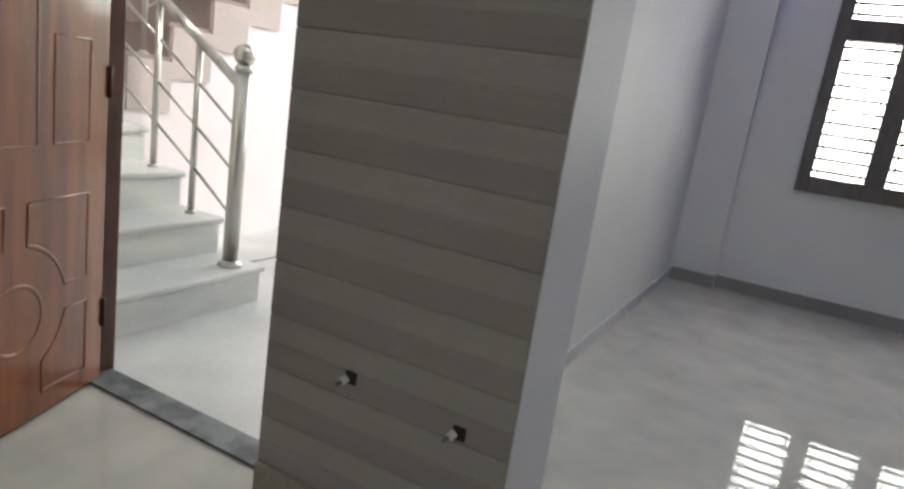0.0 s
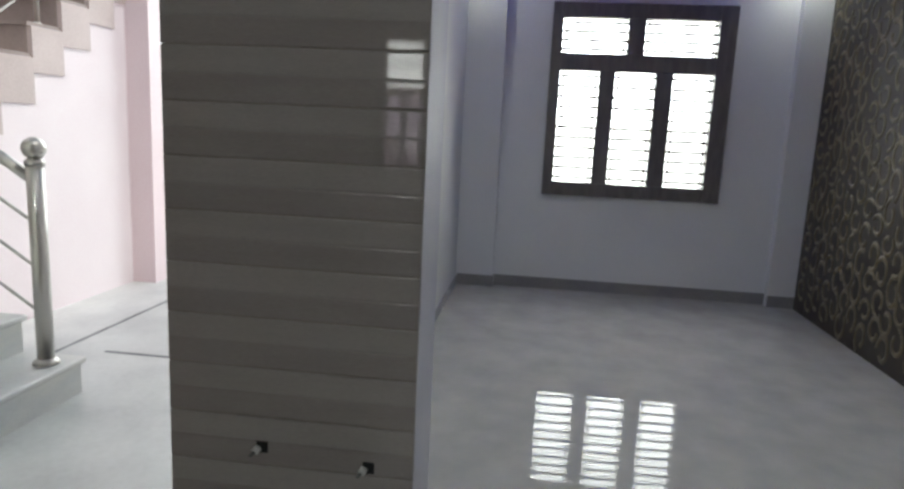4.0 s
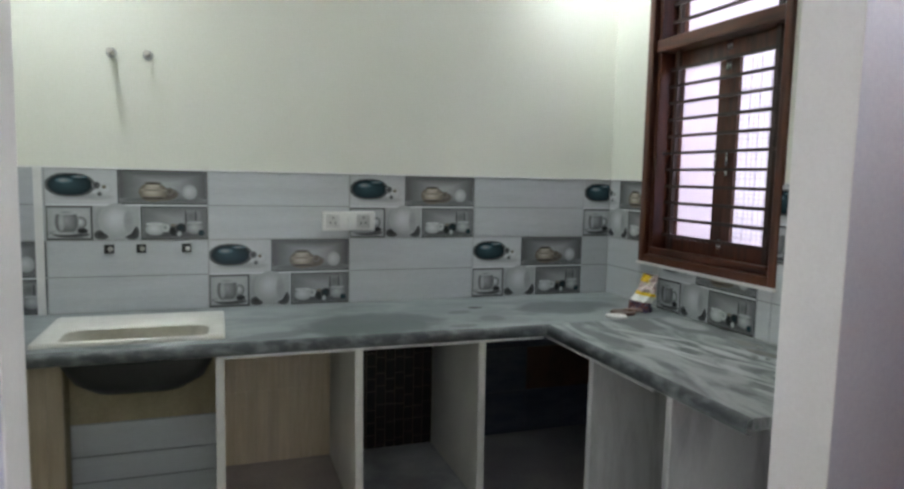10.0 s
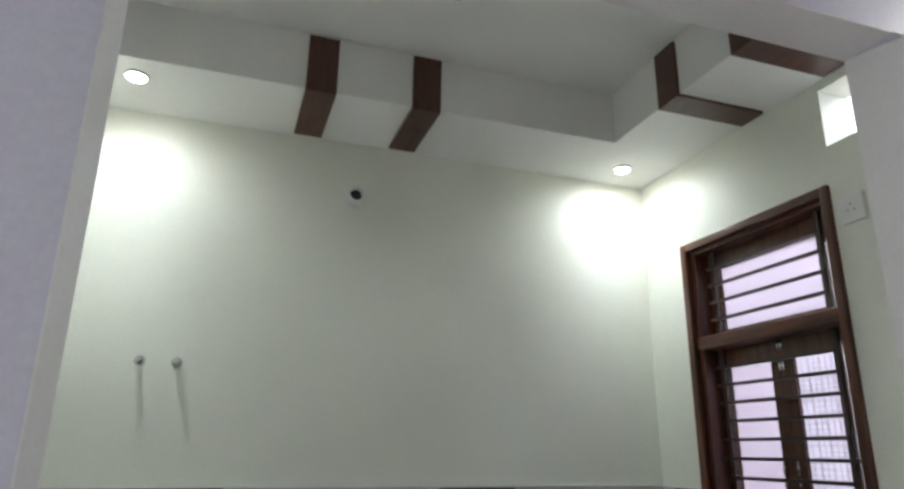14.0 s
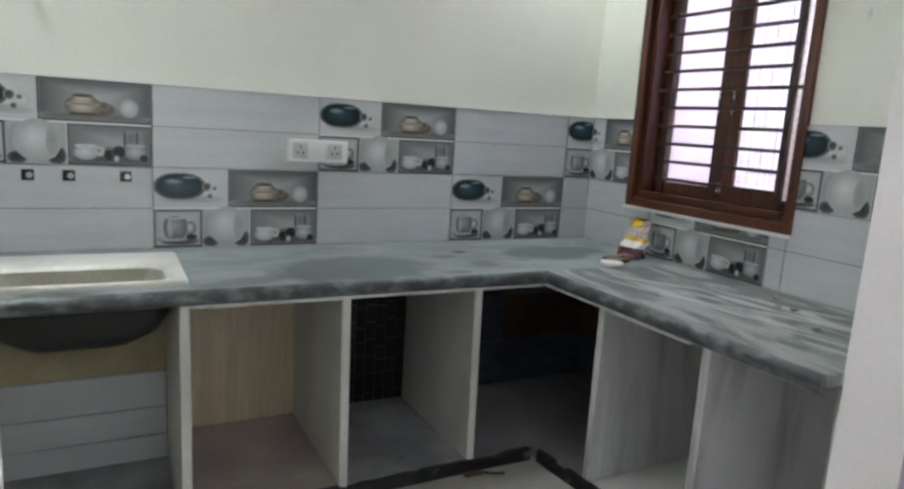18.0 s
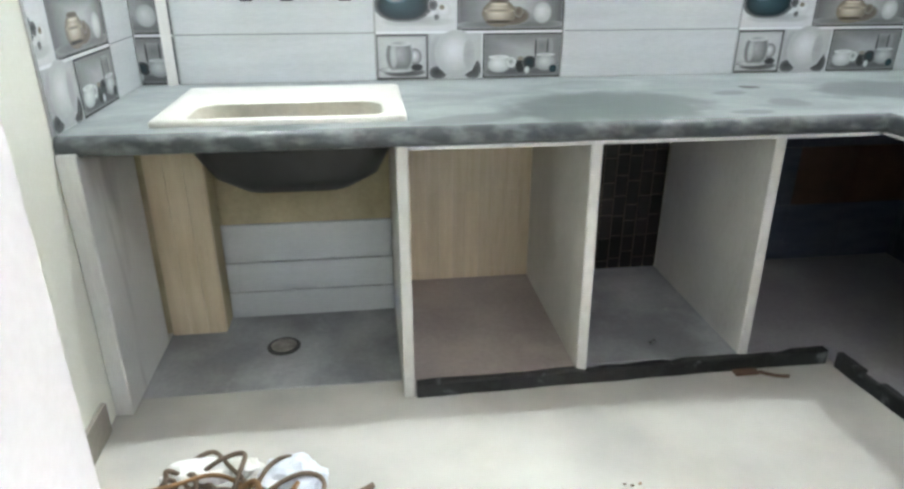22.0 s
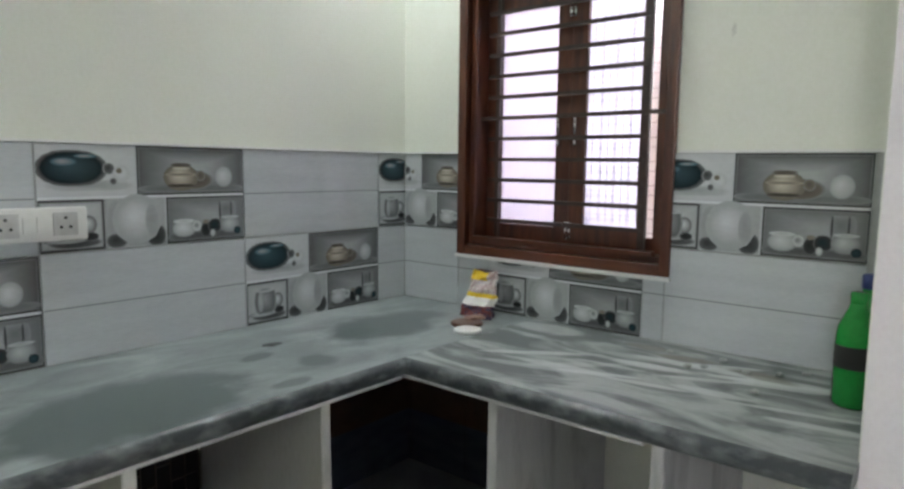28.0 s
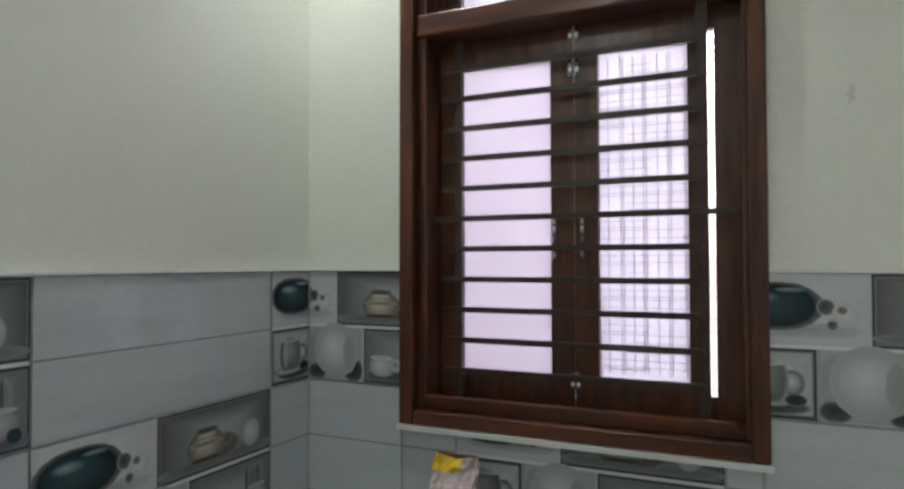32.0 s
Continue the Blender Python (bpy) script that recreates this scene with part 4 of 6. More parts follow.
PLAIN = [(rect(0, 0.494, 1, 0.506), gr(0.24), gr(0.24))]
BOTTLE = [(rect(0.0, 0.52, 0.425, 0.985), gr(0.62), gr(0.56)), (capsule(0.05, 0.40, 0.565, 0.66, 0.09), gr(0.34), gr(0.46), gr(0.56)),
          (capsule(0.015, 0.285, 0.625, 0.92, 0.11), tl(0.085), tl(0.022), gr(0.18)), (ellipse(0.115, 0.83, 0.05, 0.035), gr(0.30), tl(0.16), tl(0.07)), (capsule(0.16, 0.25, 0.868, 0.90, 0.04), gr(0.28), tl(0.18), tl(0.08))]
FLOWER = [(ellipse(0.304, 0.77, 0.024, 0.05), gr(0.06), gr(0.14), gr(0.44)), (ellipse(0.36, 0.72, 0.036, 0.075), gr(0.66), gr(0.52), gr(0.55)), (ellipse(0.35, 0.75, 0.014, 0.026), wm(0.12), wm(0.24), gr(0.54)), (ellipse(0.322, 0.65, 0.015, 0.032), gr(0.08), gr(0.20), gr(0.5))]
POT = [*framed(0.43, 0.51, 0.998, 0.995, 0.40, 0.12), (capsule(0.46, 0.97, 0.545, 0.60, 0.05), gr(0.15), gr(0.18), gr(0.26)), (ellipse(0.72, 0.655, 0.09, 0.09), wm(0.08), wm(0.13), gr(0.25)),
       (ellipse(0.65, 0.685, 0.082, 0.125), wm(0.52), wm(0.17), wm(0.16)), (capsule(0.578, 0.722, 0.70, 0.725, 0.03), wm(0.20), wm(0.26), wm(0.36)), (capsule(0.585, 0.715, 0.585, 0.615, 0.03), wm(0.05), wm(0.07), wm(0.12)), (capsule(0.60, 0.70, 0.79, 0.83, 0.03), wm(0.08), wm(0.12), gr(0.26)), (capsule(0.607, 0.693, 0.762, 0.788, 0.03), wm(0.56), wm(0.44), wm(0.28)), (ellipse(0.755, 0.70, 0.022, 0.05), wm(0.10), wm(0.16), gr(0.26)),
       (ellipse(0.882, 0.69, 0.045, 0.10), gr(0.60), gr(0.42), gr(0.30))]
MUG = [*framed(0.0, 0.01, 0.275, 0.485, 0.60, 0.42), (ellipse(0.15, 0.085, 0.105, 0.045), gr(0.05), gr(0.12), gr(0.40)), (ellipse(0.11, 0.115, 0.085, 0.03), gr(0.60), gr(0.36), gr(0.2)), (ellipse(0.205, 0.25, 0.036, 0.085), gr(0.62), gr(0.16), gr(0.46)),
       (capsule(0.058, 0.188, 0.125, 0.40, 0.03), gr(0.36), gr(0.15), gr(0.36)), (capsule(0.075, 0.11, 0.15, 0.37, 0.014), gr(0.48), gr(0.36), gr(0.28)), (ellipse(0.124, 0.39, 0.06, 0.028), gr(0.30), gr(0.52), gr(0.44)), (capsule(0.185, 0.245, 0.10, 0.175, 0.03), gr(0.025), gr(0.05), gr(0.25))]
JUG = [(rect(0.282, 0.02, 0.558, 0.487), gr(0.50), gr(0.40)), (rect(0.275, 0.0, 0.285, 0.487), gr(0.34), gr(0.34)), (capsule(0.285, 0.37, 0.06, 0.46, 0.04), gr(0.34), gr(0.36), gr(0.42)), (capsule(0.47, 0.557, 0.02, 0.20, 0.03), gr(0.04), gr(0.08), gr(0.26)), (capsule(0.285, 0.37, 0.02, 0.14, 0.03), gr(0.05), gr(0.10), gr(0.26)),
       (ellipse(0.425, 0.28, 0.105, 0.22), gr(0.64), gr(0.42), gr(0.42)), (ellipse(0.495, 0.26, 0.03, 0.16), gr(0.34), gr(0.38), gr(0.44))]
CUPS = [*framed(0.568, 0.01, 0.998, 0.485, 0.36, 0.18), (capsule(0.59, 0.98, 0.04, 0.11, 0.05), gr(0.09), gr(0.13), gr(0.20)), (capsule(0.60, 0.715, 0.075, 0.235, 0.05), gr(0.64), gr(0.42), gr(0.24)), (ellipse(0.657, 0.232, 0.052, 0.02), gr(0.46), gr(0.62), gr(0.48)), (ellipse(0.725, 0.175, 0.024, 0.052), gr(0.24), gr(0.60), gr(0.30)),
        (capsule(0.748, 0.80, 0.06, 0.20, 0.022), gr(0.02), gr(0.04), gr(0.16)), (capsule(0.79, 0.86, 0.10, 0.235, 0.03), tl(0.03), gr(0.035), gr(0.16)), (capsule(0.80, 0.845, 0.06, 0.11, 0.02), gr(0.10), gr(0.12), gr(0.1)), (ellipse(0.812, 0.088, 0.014, 0.04), gr(0.58), gr(0.36), gr(0.08)), (ellipse(0.775, 0.215, 0.016, 0.02), wm(0.2), wm(0.2), gr(0.22))]
GLASS = [(capsule(0.85, 0.945, 0.24, 0.42, 0.016), gr(0.18), gr(0.26), gr(0.28)), (capsule(0.85, 0.86, 0.22, 0.42, 0.004), gr(0.05), gr(0.08), gr(0.24)), (capsule(0.915, 0.925, 0.24, 0.42, 0.004), gr(0.07), gr(0.10), gr(0.2)), (capsule(0.86, 0.965, 0.09, 0.255, 0.045), gr(0.50), gr(0.28), gr(0.2)), (ellipse(0.912, 0.252, 0.048, 0.016), gr(0.36), gr(0.52), gr(0.34)), (capsule(0.935, 0.975, 0.06, 0.14, 0.015), tl(0.06), tl(0.04), gr(0.2))]
# two rows of printed shelves: a bottle and a pot above, cups and a jug below
PICTURE = [(rect(0, 0.486, 1, 0.512), gr(0.72), gr(0.72))] + BOTTLE + FLOWER + POT + MUG + JUG + CUPS + GLASS


def clip(poly, axis, limit, keep_above):
    out = []
    for a, b in zip(poly, poly[1:] + poly[:1]):
        ia, ib = ((p[axis] >= limit) == keep_above for p in (a, b))
        if ia:
            out.append(a)
        if ia != ib:
            k = (limit - a[axis]) / (b[axis] - a[axis])
            out.append(tuple(p + k * (q - p) for p, q in zip(a, b)))
    return out


def wall_tile(wall, place, left, cut0, cut1, z0, z1, prints, thick=0.008, width=0.66, low=None, high=None):
    """One glazed tile of full width from left, cut to cut0..cut1, printed in thin layers. place() lays (along, up, out) on its wall."""
    low, high = z0 if low is None else low, z1 if high is None else high
    bm = bmesh.new()
    e = 0.0015
    rim = [place(u, v, o) for o, i in ((0.0, 0), (thick, e)) for u, v in ((cut0 + e + i, low + e + i), (cut1 - e - i, low + e + i), (cut1 - e - i, high - e - i), (cut0 + e + i, high - e - i))]
    v = [bm.verts.new(p) for p in rim]
    for k in range(4):
        bm.faces.new((v[k], v[(k + 1) % 4], v[4 + (k + 1) % 4], v[4 + k]))
    bm.faces.new(v[4:])
    ink_layer = bm.loops.layers.float_color.new("ink")
    for n, shape in enumerate(prints):
        for poly in ink_faces(*shape):
            poly = [(left + q[0] * width, z0 + q[1] * (z1 - z0), *q[2:]) for q in poly]
            for axis, limit, above in ((0, cut0 + 2 * e, True), (0, cut1 - 2 * e, False), (1, low + 2 * e, True), (1, high - 2 * e, False)):
                poly = clip(poly, axis, limit, above) if poly else poly
            if len(poly) > 2:
                f = bm.faces.new([bm.verts.new(place(q[0], q[1], thick + 0.00004 * (n + 1))) for q in poly])
                f.material_index = 1
                for corner, q in zip(f.loops, poly):
                    corner[ink_layer] = (*q[2:], 1)
    return part("tile", bm, [TILE, PRINT], wall)


on_back = lambda u, v, o: (u, -o, v)
on_window = lambda u, v, o: (XW - o, -u, v)
on_left = lambda u, v, o: (XL + o, u, v)
Z = (CT, 1.13, 1.447)
C1 = -0.115
part("grout_bed", boxes((XL, XW, -0.003, 0, CT, Z[2])), GROUT, wall_kitchen_back)
for k in range(6):
    left = C1 - 0.66 * k
    lo, hi = max(left, XL + 0.008), min(left + 0.66, XW - 0.008)
    if hi - lo > 0.02:
        for r in range(2):
            wall_tile(wall_kitchen_back, on_back, left, lo, hi, Z[r], Z[r + 1], PICTURE if (k + r) % 2 else PLAIN)
TILE_END = -1.872
part("grout_bed", boxes((XW - 0.003, XW, TILE_END, -1.224, CT, Z[2]), (XW - 0.003, XW, -1.224, 0, CT, 1.04), (XW - 0.003, XW, -0.322, 0, 1.04, Z[2])), GROUT, wall_kitchen_window)
WINDOW_Y, SILL = (0.322, 1.222), 1.04
for k in range(3):
    left = -0.175 + 0.66 * k
    for r in range(2):
        prints = PICTURE if (k + r) % 2 else PLAIN
        lo, hi = max(left, 0.008), min(left + 0.66, -TILE_END)
        a, b = max(lo, WINDOW_Y[0]), min(hi, WINDOW_Y[1])
        cuts = [(lo, hi, None, None)] if b <= a else [(lo, a, None, None), (b, hi, None, None), (a, b, None, SILL - 0.004)]
        for c0, c1, z0, z1 in cuts:
            if c1 - c0 > 0.02 and (z1 is None or z1 > Z[r] + 0.02):
                wall_tile(wall_kitchen_window, on_window, left, c0, c1, Z[r], Z[r + 1], prints, high=z1)
part("grout_bed", boxes((XL, XL + 0.003, -0.72, 0, CT, Z[2])), GROUT, wall_kitchen_left)
for r in range(2):
    wall_tile(wall_kitchen_left, on_left, -0.90, -0.72, -0.242, Z[r], Z[r + 1], PLAIN if r else PICTURE)
    wall_tile(wall_kitchen_left, on_left, -0.24, -0.24, -0.01, Z[r], Z[r + 1], PLAIN)
trim = thing("tile_trim", (XL, -0.005, CT), "white plastic corner trim along the tile edges", "trim")
part("corner_strip", boxes((-2.795, -2.763, -0.018, -0.0085, CT, Z[2])), PLASTIC, trim)
part("top_strip", boxes((XL, XW - 0.01, -0.011, 0, Z[2], Z[2] + 0.008)), PLASTIC, trim)
part("window_side_strip", boxes((XW - 0.011, XW, -0.322, -0.012, Z[2], Z[2] + 0.008), (XW - 0.011, XW, TILE_END - 0.014, -1.25, Z[2], Z[2] + 0.008)), PLASTIC, trim)
part("end_strip", boxes((XW - 0.012, XW, TILE_END - 0.014, TILE_END, CT, Z[2])), PLASTIC, trim)

# ---- kitchen window ----
win = tagged(new("window_1"), "red-brown wooden kitchen window with dark bars and frosted panes", "window", "", "structure")
win.location = (XW, -0.785, 1.04)
Y0, Y1, ZB, ZT = -1.238, -0.318, 1.03, 2.64
F = 0.07
for outer, inner in ((Y1, Y1 - 0.042), (Y0, Y0 + 0.038)):
    part("frame_stile", soften(boxes((XW - 0.02, XW + 0.10, min(outer, inner), max(outer, inner), ZB, ZT)), 0.006), WOOD, win)
for z0, z1 in ((ZB + 0.04, 2.095), (2.158, ZT - 0.04)):
    part("frame_bead", soften(boxes((XW + 0.012, XW + 0.0995, Y1 - F, Y1 - 0.042, z0, z1)), 0.005), WOOD, win)
    part("frame_bead", soften(boxes((XW + 0.012, XW + 0.0995, Y0 + 0.038, Y0 + 0.05, z0, z1)), 0.003), WOOD, win)
for z0, z1 in ((ZB, ZB + 0.04), (ZT - 0.04, ZT)):
    part("frame_rail", soften(boxes((XW - 0.018, XW + 0.098, Y0 + 0.038, Y1 - 0.042, z0, z1)), 0.005), WOOD_H, win)
for z0, z1 in ((ZB + 0.04, ZB + 0.062), (ZT - 0.06, ZT - 0.04)):
    part("frame_bead", soften(boxes((XW + 0.014, XW + 0.098, Y0 + 0.05, Y1 - F, z0, z1)), 0.004), WOOD_H, win)
part("frame_rail", soften(boxes((XW + 0.002, XW + 0.0985, Y0 + 0.0385, Y1 - 0.0425, 2.095, 2.158)), 0.006), WOOD_H, win)
part("bead", boxes((XW + 0.0, XW + 0.03, Y0 + F, Y1 - F, ZB + 0.062, ZB + 0.078)), WOOD_H, win)
part("white_sill_edge", boxes((XW - 0.024, XW - 0.0, Y0 - 0.005, Y1 + 0.005, ZB - 0.014, ZB - 0.001)), PLASTIC, win, "white plaster edge under the frame")


def sash(y0, y1, z0, z1, stile, rails, glass, name):
    leaf = part(name, bmesh.new(), WOOD, win)
    bm = boxes((XW + 0.102, XW + 0.14, y1 - stile[1], y1, z0, z1), (XW + 0.102, XW + 0.14, y0, y0 + stile[0], z0, z1), (XW + 0.102, XW + 0.14, y0 + stile[0], y1 - stile[1], z0, z0 + rails[0]), (XW + 0.102, XW + 0.14, y0 + stile[0], y1 - stile[1], z1 - rails[1], z1))
    bm.to_mesh(leaf.data)
    bm.free()
    pane = part("pane", boxes((XW + 0.118, XW + 0.123, y0 + stile[0], y1 - stile[1], z0 + rails[0], z1 - rails[1])), glass, leaf, "frosted pinkish glass")
    pane.visible_shadow = False
    return leaf


sash(-0.778, Y1 - F + 0.02, ZB + 0.042, 2.115, (0.063, 0.081), (0.088, 0.098), GLASS_PINK, "left_sash")
right_leaf = sash(-1.085, -0.78, ZB + 0.042, 2.115, (0.022, 0.062), (0.095, 0.098), GLASS_WHITE, "right_sash")
sash(-1.085, Y1 - F + 0.02, 2.138, ZT - 0.04, (0.025, 0.086), (0.052, 0.10), GLASS_PINK, "transom_sash")
part("slit_stile", boxes((XW + 0.104, XW + 0.138, Y0 + 0.03, -1.124, ZB + 0.042, ZT - 0.04)), WOOD, win)
for z0, z1 in ((ZB + 0.115, 2.04), (2.158, 2.475)):
    part("slit_pane", boxes((XW + 0.118, XW + 0.123, -1.124, -1.085, z0, z1)), GLASS_SLIT, win, "narrow bright pane").visible_shadow = False
for z0, z1 in ((ZB + 0.042, ZB + 0.115), (2.04, 2.13), (2.475, ZT - 0.04)):
    part("slit_rail", boxes((XW + 0.106, XW + 0.136, -1.124, -1.085, z0, z1)), WOOD_H, win)
for y in (-1.056, -1.022, -1.015, -0.99, -0.962, -0.955, -0.93, -0.905, -0.898, -0.866):
    part("film_line", boxes((XW + 0.1165, XW + 0.1178, y, y + 0.0022, 1.185, 2.0)), FILM, right_leaf, "thin grey line of patterned film")
for k in range(18):
    for d in (0.0, 0.007, 0.024):
        y0 = -1.062 + (0.09 if (k + int(d * 200)) % 3 == 0 else 0.0)
        part("film_line", boxes((XW + 0.1165, XW + 0.1178, y0, -0.843 - (0.07 if k % 4 == 1 else 0), 1.195 + 0.0445 * k + d, 1.1968 + 0.0445 * k + d)), FILM, right_leaf, "thin grey line of patterned film")
for k in range(20):
    part("slit_film_line", boxes((XW + 0.1165, XW + 0.1178, -1.123, -1.086, 1.16 + 0.043 * k + 0.009 * (k % 2), 1.162 + 0.043 * k + 0.009 * (k % 2))), FILM, win, "thin grey line of patterned film")
grille = part("grille", bmesh.new(), BAR, win, "dark painted security bars")
for z0, z1, first, count, step in ((ZB + 0.062, 2.095, 1.175, 11, 0.083), (2.158, ZT - 0.06, 2.237, 4, 0.0865)):
    part("upright_bar", boxes((XW + 0.055, XW + 0.075, -1.112, -1.088, z0, z1)), BAR, grille)
    part("upright_bar", boxes((XW + 0.055, XW + 0.075, -0.475, -0.458, z0, z1)), BAR, grille)
    for k in range(count):
        z = first + step * k
        wide = count > 5 and k == 5
        part("cross_bar", boxes((XW + 0.05, XW + 0.062, Y0 + F if wide else -1.10, Y1 - F if wide else -0.42, z - 0.0075, z + 0.0075)), BAR, grille)
for y, z, h in ((-0.771, 2.075, 0.05), (-0.789, 2.075, 0.05), (-0.771, 1.985, 0.05), (-0.789, 1.985, 0.05), (-0.725, 1.56, 0.075), (-0.80, 1.56, 0.075), (-0.725, 1.49, 0.025), (-0.80, 1.49, 0.025), (-0.772, 1.15, 0.07), (-0.788, 1.15, 0.07)):
    part("tower_bolt", tube(bmesh.new(), (XW + 0.098, y, z - h / 2), (XW + 0.098, y, z + h / 2), 0.007, 10), CHROME, win, "small chrome bolt")

# ---- ceiling trim and fittings of the kitchen ----
HOOK = (-1.43, -1.0)
for x in (-1.875, -1.40):
    beam = thing("ceiling_beam", (x, -0.25, 3.09), "dark brown laminate strip bent round the ceiling edge", "ceiling trim", "brown ceiling strips")
    part("soffit_strip", boxes((x - 0.066, x + 0.066, -0.492, -0.045, 3.074, 3.089)), BEAM_WOOD, beam)
    part("upright_strip", boxes((x - 0.066, x + 0.066, -0.492, -0.477, 3.089, 3.345)), BEAM_WOOD, beam)
for y in (-0.925, -1.385):
    beam = thing("ceiling_beam", (-0.2, y, 3.09), "dark brown laminate strip bent round the ceiling edge", "ceiling trim", "brown ceiling strips")
    part("soffit_strip", boxes((-0.43, XW - 0.03, y - 0.066, y + 0.066, 3.074, 3.089)), BEAM_WOOD, beam)
    part("upright_strip", boxes((-0.43, -0.415, y - 0.066, y + 0.066, 3.089, 3.345)), BEAM_WOOD, beam)


def downlight(x, y, z):
    lamp = thing("downlight", (x, y, z), "small round white recessed ceiling downlight, switched on", "downlight", "ceiling downlights")
    part("ring", lathe(bmesh.new(), [(0.052, 0.0), (0.052, -0.006), (0.042, -0.008)], (x, y, z - 0.0005), 24), PLASTIC, lamp)
    part("lens", lathe(bmesh.new(), [(0.038, -0.0086), (0.038, -0.011), (0.02, -0.0125)], (x, y, z), 20), LAMP_GLOW, lamp, "glowing lamp face").visible_shadow = False


hook = thing("fan_hook", (HOOK[0], HOOK[1], 3.36), "small dark fan hook in a white ceiling plate", "hook")
part("plate", lathe(bmesh.new(), [(0.05, 0.0), (0.05, -0.01), (0.02, -0.014)], (HOOK[0], HOOK[1], 3.3595), 20), PLASTIC, hook)
part("ring", tube(bmesh.new(), (HOOK[0], HOOK[1], 3.35), (HOOK[0], HOOK[1], 3.30), 0.01, 10), BLACK, hook)
for x, y in KITCHEN_SPOTS:
    downlight(x, y, 3.09)
# Fixtures are drawn for the added, unseen hall lamps too.
for x, y, watts, cone in HALL_SPOTS:
    downlight(x, y, 2.9)

socket = thing("socket_plate", (-1.44, -0.01, 1.22), "white double socket plate on the tiled wall", "socket")
part("plate", soften(boxes((-1.572, -1.31, -0.03, -0.009, 1.17, 1.265)), 0.004), PLASTIC, socket)
for x in (-1.52, -1.37):
    insert = part("socket_insert", boxes((x - 0.032, x + 0.032, -0.033, -0.03, 1.185, 1.25)), PIC_CUP, socket)
    for dx, dz in ((0, 0.018), (-0.012, -0.008), (0.012, -0.008)):
        part("socket_hole", tube(bmesh.new(), (x + dx, -0.0345, 1.217 + dz), (x + dx, -0.0325, 1.217 + dz), 0.0045, 8), BLACK, insert)
for x in (-1.465, -1.43):
    part("rocker", boxes((x - 0.014, x + 0.014, -0.036, -0.03, 1.195, 1.24)), PLASTIC, socket)
switch = thing("switch_plate", (XW, -1.33, 2.508), "square white socket plate high beside the window", "socket")
plate = part("plate", soften(boxes((XW - 0.02, XW, -1.387, -1.277, 2.453, 2.563)), 0.004), PLASTIC, switch)
for dy, dz in ((0, 0.016), (-0.014, -0.008), (0.014, -0.008)):
    part("socket_hole", tube(bmesh.new(), (XW - 0.0215, -1.332 + dy, 2.508 + dz), (XW - 0.019, -1.332 + dy, 2.508 + dz), 0.0045, 8), DUST, plate)
for x in (-2.51, -2.38, -2.19):
    tap = thing("tap_outlet", (x, -0.01, 1.09), "capped chrome water outlet on the tiled wall", "pipe outlet", "water outlets over the sink")
    part("collar", boxes((x - 0.02, x + 0.02, -0.012, -0.009, 1.072, 1.112)), BLACK, tap)
    part("plug", tube(bmesh.new(), (x + 0.006, -0.01, 1.094), (x + 0.006, -0.026, 1.092), 0.011, 12), CHROME, tap)
for x in (-2.48, -2.335):
    # Long enough to throw a shadow streak down the wall; no stain drawn.
    hook = thing("pipe_stub", (x, 0, 1.95), "small grey pipe stub standing out from the cream wall", "pipe outlet", "pipe stubs on the cream wall")
    part("stub", tube(bmesh.new(), (x, 0, 1.95), (x, -0.075, 1.95), 0.012, 12), STEEL, hook)
    part("collar", tube(bmesh.new(), (x, 0, 1.95), (x, -0.006, 1.95), 0.022, 12), DUST, hook)
exhaust = thing("exhaust_pipe", (-1.62, 0, 2.80), "white plastic pipe end with a dark mouth", "pipe outlet")
part("collar", lathe(bmesh.new(), [(0.042, 0), (0.042, 0.06), (0.031, 0.06), (0.03, 0.01)], (0, 0, 0), 20), PLASTIC, exhaust)
part("mouth", lathe(bmesh.new(), [(0.0305, 0.03), (0.0305, 0.031), (0.01, 0.0312)], (0, 0, 0), 16), BLACK, exhaust)
for ob in exhaust.children:
    ob.matrix_parent_inverse = Matrix.Identity(4)
    ob.matrix_basis = pose(0, 0, 0, 90)
bulb = thing("bulb_holder", (XW, -1.66, 2.535), "white bulb holder on the cream wall", "bulb holder")
part("base", lathe(bmesh.new(), [(0.04, 0), (0.04, 0.012), (0.03, 0.02)], (0, 0, 0), 20), PLASTIC, bulb)
part("socket_cup", lathe(bmesh.new(), [(0.024, 0.018), (0.026, 0.05), (0.024, 0.075), (0.015, 0.08)], (0, 0, 0), 18), PLASTIC, bulb)
for ob in bulb.children:
    ob.matrix_parent_inverse = Matrix.Identity(4)
    ob.matrix_basis = pose(0, 0, 0, 0, -75)

for y, z, s in ((-1.429, 2.632, 0.012), (-1.437, 2.402, 0.016), (-1.40, 1.824, 0.02)):
    smudge = bmesh.new()
    for v in [smudge.verts.new((XW - 0.0012, y + s * 0.35 * math.cos(a), z + s * math.sin(a))) for a in (k * math.tau / 12 for k in range(12))]:
        v.co.y += 0.2 * s * math.sin(v.co.z * 300)
    smudge.faces.new(smudge.verts[:])
    part("smudge", smudge, SMUDGE, wall_kitchen_window, "faint grey smudge on the paint")


